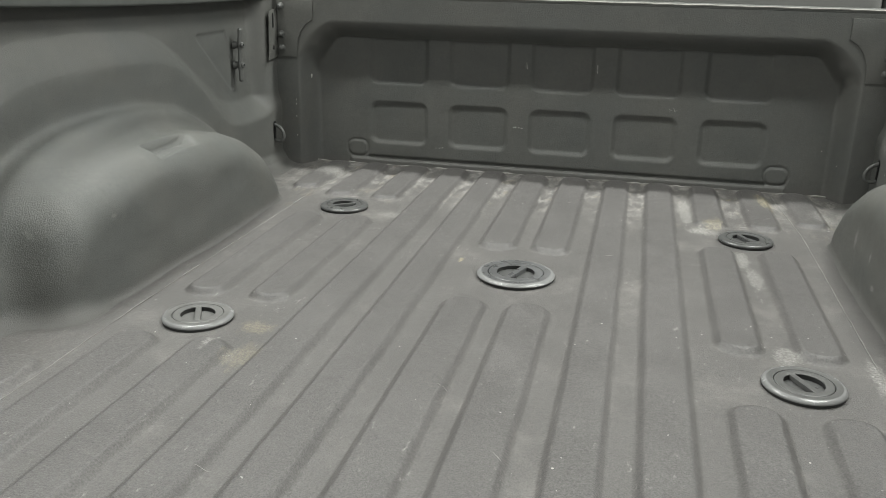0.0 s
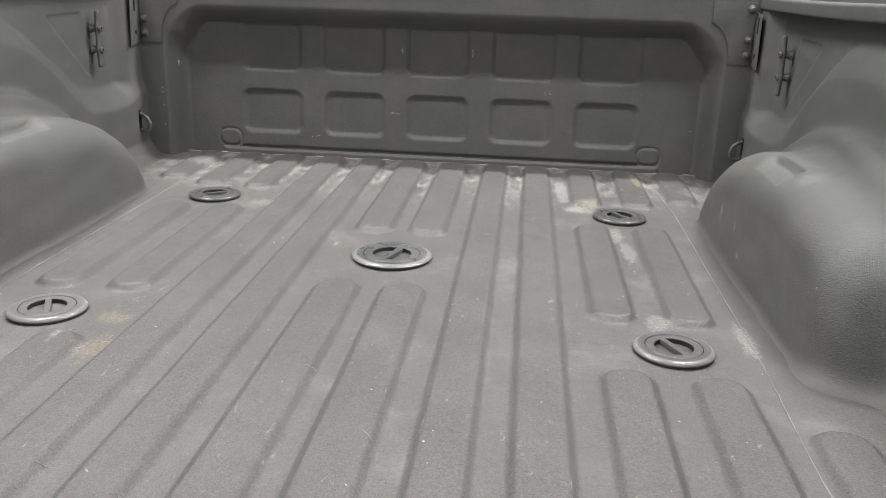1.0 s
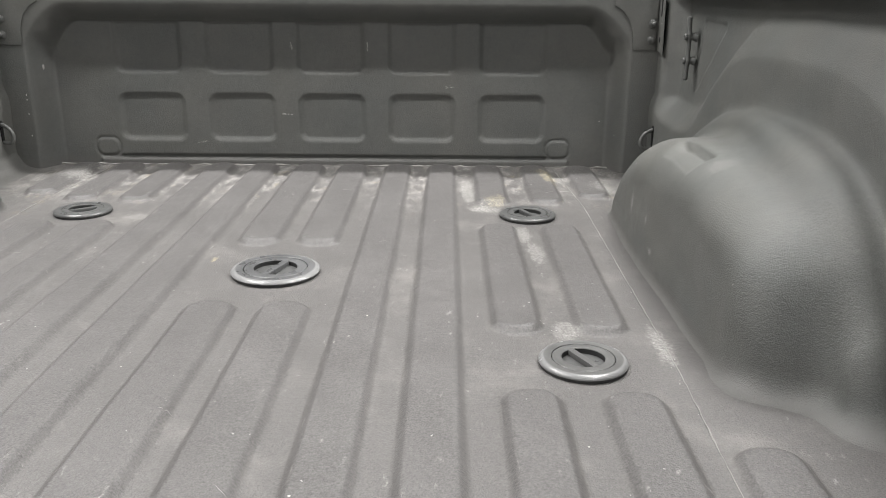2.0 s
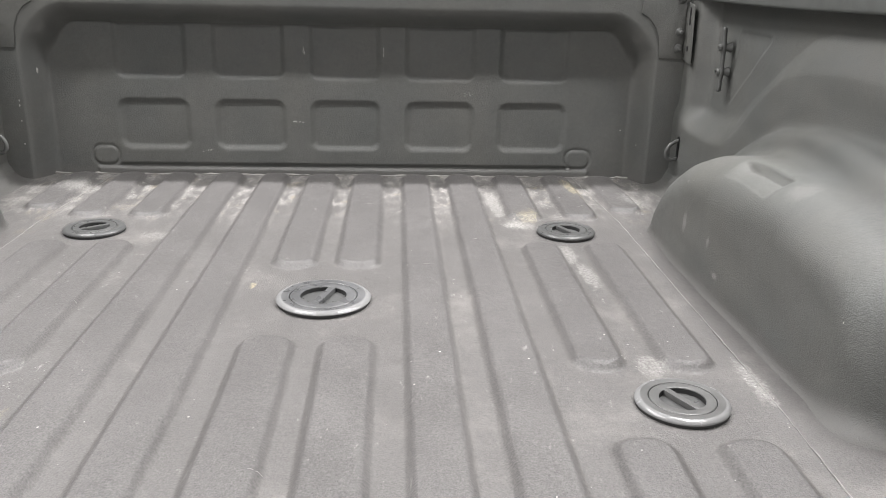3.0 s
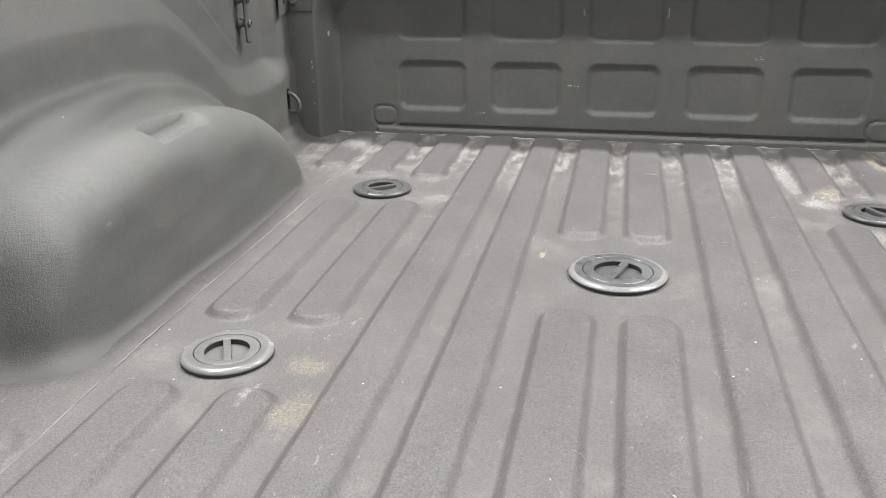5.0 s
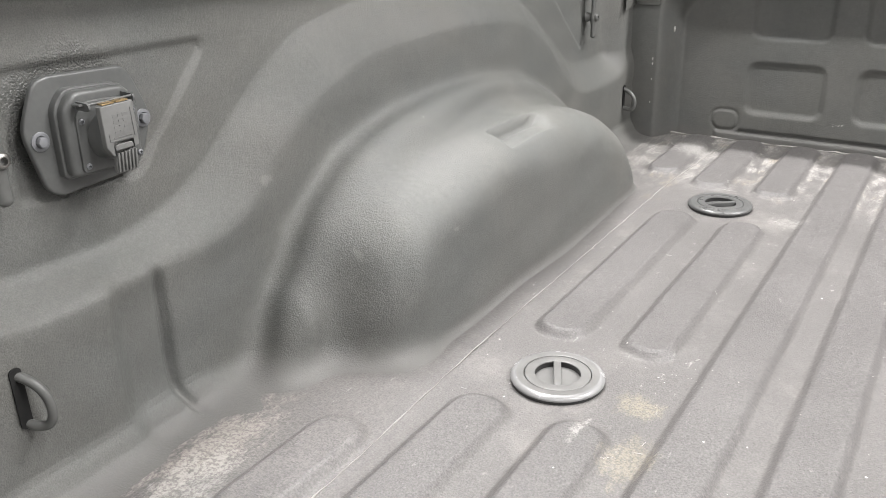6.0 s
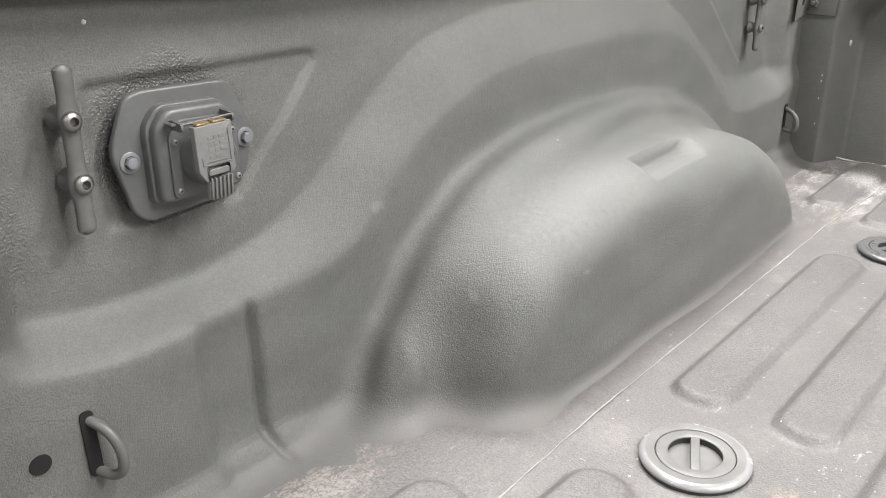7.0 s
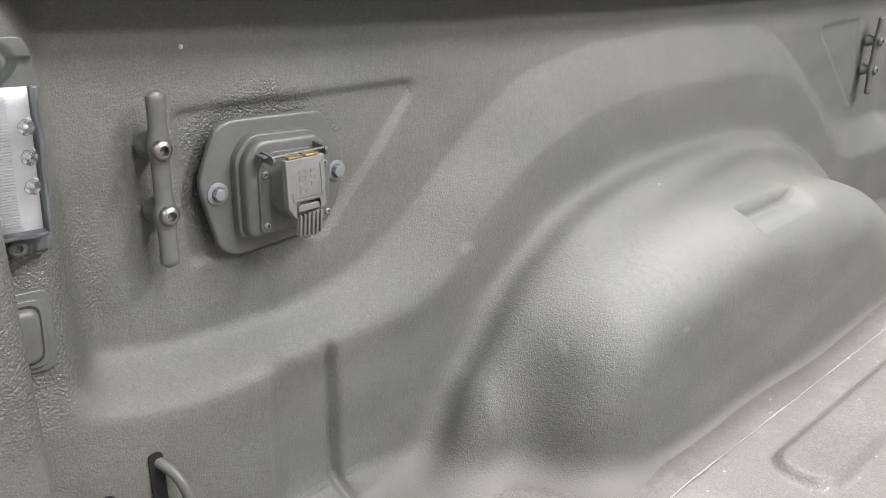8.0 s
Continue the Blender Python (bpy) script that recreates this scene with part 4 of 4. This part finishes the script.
# ---- rear lamp and rubber pad on the left wall ----
def bed_lamp():
    l = thing("bed_lamp", (-0.8135, -0.932, 0.420), "clear plastic LED cargo lamp with chrome reflector on the wall", "cargo lamp")
    l.rotation_euler = (radians(-3.4), 0, 0)
    bm = bmesh.new()
    prism(bm, rounded([(-0.026, -0.072), (0.024, -0.072), (0.027, -0.056), (0.027, 0.058), (0.022, 0.072), (-0.026, 0.072)], 0.006, 4), 0.004, 0.001, on_wall(0, 0, 0))
    part("base", bm, SOCKET, l, "grey plastic base plate")
    bm = bmesh.new()
    prism(bm, [(-0.024, -0.053), (0.020, -0.053), (0.020, 0.040), (-0.024, 0.040)], 0.003, 0, on_wall(0, 0, 0.0045))
    part("reflector", bm, GLARE_WHITE, l, "reflector behind the lens, painted white for the chrome's glare")
    for k in range(46):
        bm = bmesh.new()
        box(bm, (-0.024, -0.050 + k * 0.0019, 0.0074), (0.006, -0.0489 + k * 0.0019, 0.0092))
        bm.transform(on_wall(0, 0, 0))
        part("reflector_rib", bm, GLARE_WHITE, l)
    for k in range(3):
        bm = bmesh.new()
        lathe(bm, [(0.002, 0.000), (0.0038, 0.003), (0.0054, 0.007), (0.0057, 0.007)], 7, on_wall(0.0145, 0.017 - k * 0.0195, 0.0078) @ pose(0, 0, 0, 0, 0, 17 * k))
        cup = part("reflector_cup", bm, CHROME, l, "faceted chrome reflector cup", angle=10)
        for du, dv in ((0.0, 0.0), (0.003, 0.004), (-0.003, -0.003)):
            bm = bmesh.new()
            bmesh.ops.create_icosphere(bm, subdivisions=1, radius=0.0019)
            bm.transform(on_wall(0.0145 + du, 0.017 - k * 0.0195 + dv, 0.0125))
            part("led_lens", bm, GLARE_WHITE, cup, "small LED lens painted white for its sparkle", angle=5)
    # the lens: a shallow clear box, open behind
    bm = bmesh.new()
    prism(bm, rounded([(-0.026, -0.056), (0.0245, -0.056), (0.0245, 0.043), (-0.026, 0.043)], 0.003, 3), 0.0014, 0.0005, on_wall(0, 0, 0.0158))
    part("lens", bm, LENS, l, "clear plastic lens")
    for a, b in (((0.0212, -0.0545), (0.0240, 0.0415)), ((-0.026, -0.0560), (0.0210, -0.0532))):
        bm = bmesh.new()
        box(bm, (a[0], a[1], 0.0042), (b[0], b[1], 0.0156), 0.0008)
        bm.transform(on_wall(0, 0, 0))
        part("lens_edge", bm, BOLT, l, "bluish grey lens edge")
    for v, s in ((-0.0645, 1), (0.0575, -1)):
        bm = bmesh.new()
        lathe(bm, [(0.0125, 0), (0.0122, 0.0035), (0.0095, 0.0045), (0.0088, 0.0012), (0, 0.0010)], 28, on_wall(0.003, v, 0.0042))
        part("screw_boss", bm, LENS, l, "clear plastic screw boss")
        bm = bmesh.new()
        screw_head(bm, 0.0066, 0.004)
        bm.transform(on_wall(0.003, v, 0.0054))
        part("screw", bm, CLEAT, l, "dark mounting screw")
        bm = bmesh.new()
        box(bm, (-0.024, min(v, v - s * 0.0065), 0.0042), (0.0245, max(v, v - s * 0.0065) - 0.0035, 0.0068), 0.001)
        bm.transform(on_wall(0, 0, 0))
        part("end_tab", bm, LENS, l, "clear plastic end tab")


bed_lamp()


def rubber_pad():
    p = thing("rubber_pad", (-0.8135, -0.949, 0.292), "grey rubber bump pad in a square frame on the wall", "rubber pad")
    p.rotation_euler = (radians(-3.4), 0, 0)
    bm = bmesh.new()
    prism(bm, rounded([(-0.031, -0.031), (0.031, -0.031), (0.031, 0.031), (-0.031, 0.031)], 0.009, 5), 0.0035, 0.0014, on_wall(0, 0, 0))
    part("frame", bm, SOCKET, p)
    bm = bmesh.new()
    prism(bm, rounded([(-0.026, -0.026), (0.0255, -0.026), (0.0255, 0.026), (-0.026, 0.026)], 0.009, 5), 0.0030, 0.0012, on_wall(0, 0, 0.0033))
    part("inner_frame", bm, SOCKET, p)
    # black plate paints the groove's shade
    bm = bmesh.new()
    prism(bm, rounded([(-0.0222, -0.0222), (0.0222, -0.0222), (0.0222, 0.0222), (-0.0222, 0.0222)], 0.009, 5), 0.0010, 0.0, on_wall(0, 0, 0.0058))
    part("groove", bm, CAP_DARK, p, "groove round the cushion, painted black for its shade")
    bm = bmesh.new()
    prism(bm, rounded([(-0.0208, -0.0208), (0.0208, -0.0208), (0.0208, 0.0208), (-0.0208, 0.0208)], 0.010, 6), 0.0072, 0.0055, on_wall(0, 0, 0.0050))
    part("cushion", bm, CLEAT, p, "domed rubber cushion")


rubber_pad()


# ---- corner brackets at the headboard ----
def corner_bracket(sign):
    b = thing("corner_bracket", (sign * 0.7, HEAD - DEPTH, 0.31), "grey coated steel corner bracket with slots and bolts", "corner bracket", "headboard corner brackets")
    b.scale = (sign, 1, 1)
    bm = bmesh.new()
    arc = [(0.0, 0.155), (0.0, 0.104), (0.02, 0.092), (0.036, 0.072), (0.046, 0.046), (0.050, 0.0), (0.105, 0.0), (0.105, 0.155)]
    prism(bm, arc, 0.003, 0.0008, Matrix(((1, 0, 0, 0), (0, 0, -1, -0.0005), (0, 1, 0, 0), (0, 0, 0, 1))))
    part("face_plate", bm, LINER, b)
    bm = bmesh.new()
    prism(bm, rounded([(-0.062, -0.012), (0.0, -0.004), (0.0, 0.128), (-0.052, 0.122)], 0.004, 3), 0.0018, 0.0006, Matrix(((0, 0, -1, 0.1095), (1, 0, 0, 0), (0, 1, 0, 0.004), (0, 0, 0, 1))))
    part("side_plate", bm, LINER, b)
    # slots are black plates, coloured like the shade inside
    for v, h in ((0.086, 0.040), (0.012, 0.012)):
        bm = bmesh.new()
        prism(bm, rounded([(-0.004, -h / 2), (0.004, -h / 2), (0.004, h / 2), (-0.004, h / 2)], 0.0035, 3), 0.0012, 0, Matrix(((0, 0, -1, 0.1078), (1, 0, 0, -0.030), (0, 1, 0, v + 0.014), (0, 0, 0, 1))))
        part("slot", bm, DARK, b, "slot painted black for the shade inside")
    for v in (0.138, 0.062, 0.024):
        bm = bmesh.new()
        lathe(bm, [(0.0105, 0), (0.0100, 0.003), (0.0060, 0.006), (0.0052, 0.014), (0.0035, 0.016), (0, 0.016)], 18, Matrix.Translation((0.094, -0.003, v)) @ pose(0, 0, 0, 90, 0, 0))
        part("bolt", bm, CLEAT, b)
    return b


corner_bracket(-1)
corner_bracket(1)


# ---- flecks and chips ----
def fleck(place, size, turn, label):
    bm = bmesh.new()
    bmesh.ops.create_icosphere(bm, subdivisions=1, radius=1.0)
    for v in bm.verts:
        v.co = Vector((v.co.x * size[0], v.co.y * size[1], v.co.z * size[2])) * (1 + 0.25 * math.sin(v.co.x * 9 + v.co.y * 5))
    bm.transform(Matrix.Translation(place) @ Matrix.Rotation(radians(turn), 4, "Z"))
    ob = link_mesh("paint_chip", bm, FLAKE)
    tagged(ob, label, "paint chip")


fleck((-0.849, -0.782, 0.468), (0.0012, 0.0022, 0.0022), 0, "tiny white paint fleck stuck on the bed wall")


def scratch(place, w, h, count, seed):
    """A scuff made of small chips strewn over a width and height on the headboard."""
    pick = random.Random(seed)
    bm = bmesh.new()
    for _ in range(count):
        a = pick.gauss(0, 0.45) * w
        c = pick.gauss(0, 0.45) * h
        r = pick.uniform(0.0005, 0.0013)
        made = bmesh.ops.create_icosphere(bm, subdivisions=1, radius=r)["verts"]
        long = pick.uniform(1.0, 3.5)
        for v in made:
            v.co = Vector((place[0] + a + v.co.x * (long if w > h else 1), place[1] + v.co.y * 0.4, place[2] + c + v.co.z * (1 if w > h else long)))
    ob = link_mesh("scratch", bm, FLAKE)
    tagged(ob, "pale chipped scuff on the headboard panel", "scratch")


for k, (px, py, pz, w, h, n) in enumerate(((-0.122, 0.8095, 0.134, 0.014, 0.002, 12), (0.010, 0.8215, 0.089, 0.022, 0.003, 22), (-0.100, 0.8095, 0.307, 0.002, 0.012, 10), (0.093, 0.8095, 0.309, 0.002, 0.012, 10), (-0.022, 0.8190, 0.312, 0.020, 0.008, 20), (-0.012, 0.8060, 0.385, 0.030, 0.003, 14), (-0.38, 0.8215, 0.095, 0.012, 0.003, 8), (-0.34, 0.8095, 0.060, 0.02, 0.004, 10), (0.30, 0.8095, 0.205, 0.02, 0.006, 8))):
    scratch((px, py, pz), w, h, n, k)
fleck((-0.7235, 0.7785, 0.253), (0.0028, 0.003, 0.0075), 0, "white chipped spot on the headboard edge")
for pz in (0.188, 0.176, 0.140, 0.085):
    fleck((-0.7575, 0.7395, pz), (0.0015, 0.001, 0.0022 + pz * 0.006), 0, "small pale chip on the headboard edge")
bm = bmesh.new()
for _ in range(280):
    spot = rng.random()
    if spot < 0.45:
        fx, fy = rng.uniform(-0.74, 0.74), rng.uniform(REAR + 0.02, 0.79)
    elif spot < 0.70:
        fx, fy = rng.uniform(-0.72, 0.72), 0.80 - abs(rng.normal(0, 0.11))
    else:
        cx, cy, sx, sy = ((0.593, -0.33, 0.006, 0.05), (0.47, -0.27, 0.02, 0.03), (0.37, 0.385, 0.02, 0.02), (-0.34, -0.31, 0.03, 0.02), (-0.60, 0.1, 0.004, 0.25), (-0.06, 0.70, 0.02, 0.05))[int(rng.integers(6))]
        fx, fy = rng.normal(cx, sx), min(0.79, rng.normal(cy, sy))
    if abs(fx) > 0.60 and -0.55 < fy < 0.45:
        fx *= 0.72
    s = rng.uniform(0.0004, 0.0010) * (1.5 if rng.random() < 0.1 else 1.0)
    made = bmesh.ops.create_icosphere(bm, subdivisions=1, radius=s)["verts"]
    hgt = float(Z[min(len(gy) - 1, int((fy - gy[0]) / 0.0045)), min(len(gx) - 1, int((fx - gx[0]) / 0.003))])
    ang, el = rng.uniform(0, math.pi), rng.uniform(1.0, 2.6)
    for v in made:
        q = Matrix.Rotation(ang, 3, "Z") @ Vector((v.co.x * el, v.co.y, v.co.z * 0.35))
        v.co = q + Vector((fx, fy, hgt + 0.0003))
grit = link_mesh("grit", bm, FLAKE)
tagged(grit, "pale grit and crumbs scattered on the bed floor", "grit", kind="stuff")


pick = random.Random(11)
verts, faces = [], []
for _ in range(34):
    fx, fy = pick.uniform(-0.58, 0.58), pick.uniform(REAR + 0.05, 0.74)
    ang, run, bend = pick.gauss(0.2, 0.7), pick.uniform(0.005, 0.022), pick.gauss(0, 0.0008)
    half = pick.uniform(0.00025, 0.00050)
    n = 6
    for k in range(n + 1):
        t = k / n - 0.5
        px, py = fx + math.cos(ang) * run * t - math.sin(ang) * bend * 4 * t * t, fy + math.sin(ang) * run * t + math.cos(ang) * bend * 4 * t * t
        zz = float(Z[min(len(gy) - 1, int(round((py - gy[0]) / 0.0045))), min(len(gx) - 1, int(round((px - gx[0]) / 0.003)))])
        wide = half * math.sin(math.pi * (k + 0.4) / (n + 0.8))
        ox, oy = -math.sin(ang) * wide, math.cos(ang) * wide
        verts += [(px - ox, py - oy, zz + 0.0002), (px, py, zz + 0.0007), (px + ox, py + oy, zz + 0.0002)]
        if k:
            b = len(verts) - 6
            faces += [(b, b + 1, b + 4, b + 3), (b + 1, b + 2, b + 5, b + 4)]
me = bpy.data.meshes.new("scratches")
me.from_pydata(verts, [], faces)
me.materials.append(FLAKE)
tagged(new("scratches", me), "pale hairline scratches across the bed floor", "scratches", kind="stuff")


# ---- cab and showroom ----
def cab():
    c = thing("truck_cab", (0, HEAD + 0.08, -0.45), "grey painted back of the truck cab with a dark window", "truck cab")
    bm = bmesh.new()
    box(bm, (-0.80, 0.0, 0.0), (0.80, 1.6, 1.05), 0.03, 3)
    part("back_panel", bm, PAINT, c)
    bm = bmesh.new()
    box(bm, (-0.72, 0.12, 1.05), (0.72, 1.4, 1.45), 0.06, 3)
    part("roof_box", bm, PAINT, c)
    for s in (-1, 1):
        bm = bmesh.new()
        box(bm, (s * 0.806, 0.02, 0.0), (s * 0.96, 1.55, 1.04), 0.02, 3)
        part("door_pillar", bm, PAINT, c)


cab()


def showroom():
    x0, x1, y0, y1, z0 = -6.0, 6.0, -7.0, 6.0, -0.86
    for name, lo, hi, mat, label in (
            ("ground", (x0, y0, z0 - 0.1), (x1, y1, z0), CONCRETE, "grey sealed concrete showroom floor"),
            ("wall_north", (x0, y1, z0), (x1, y1 + 0.15, CEILING), WALLPAINT, "plain light grey painted showroom wall"),
            ("wall_south", (x0, y0 - 0.15, z0), (x1, y0, CEILING), WALLPAINT, "plain light grey painted showroom wall"),
            ("wall_east", (x1, y0, z0), (x1 + 0.15, y1, CEILING), WALLPAINT, "plain light grey painted showroom wall"),
            ("wall_west", (x0 - 0.15, y0, z0), (x0, y1, CEILING), WALLPAINT, "plain light grey painted showroom wall"),
            ("ceiling", (x0, y0, CEILING), (x1, y1, CEILING + 0.1), WALLPAINT, "plain light grey painted ceiling")):
        bm = bmesh.new()
        box(bm, lo, hi)
        ob = link_mesh(name, bm, mat, shade=False)
        tagged(ob, label, name.split("_")[0], kind="structure")
    # unseen fittings, one for each lamp, the added ones too
    for x, y in LAMPS:
        l = thing("unseen_ceiling_light", (x, y, CEILING), "unseen long white ceiling light fitting with glowing diffuser", "ceiling light", "ceiling lights")
        bm = bmesh.new()
        box(bm, (-0.64, -0.14, -0.035), (0.64, 0.14, 0.0), 0.004)
        part("housing", bm, WALLPAINT, l)
        bm = bmesh.new()
        box(bm, (-0.61, -0.115, -0.040), (0.61, 0.115, -0.034))
        part("diffuser", bm, PANEL_GLOW, l, "glowing diffuser", shade=False)


showroom()
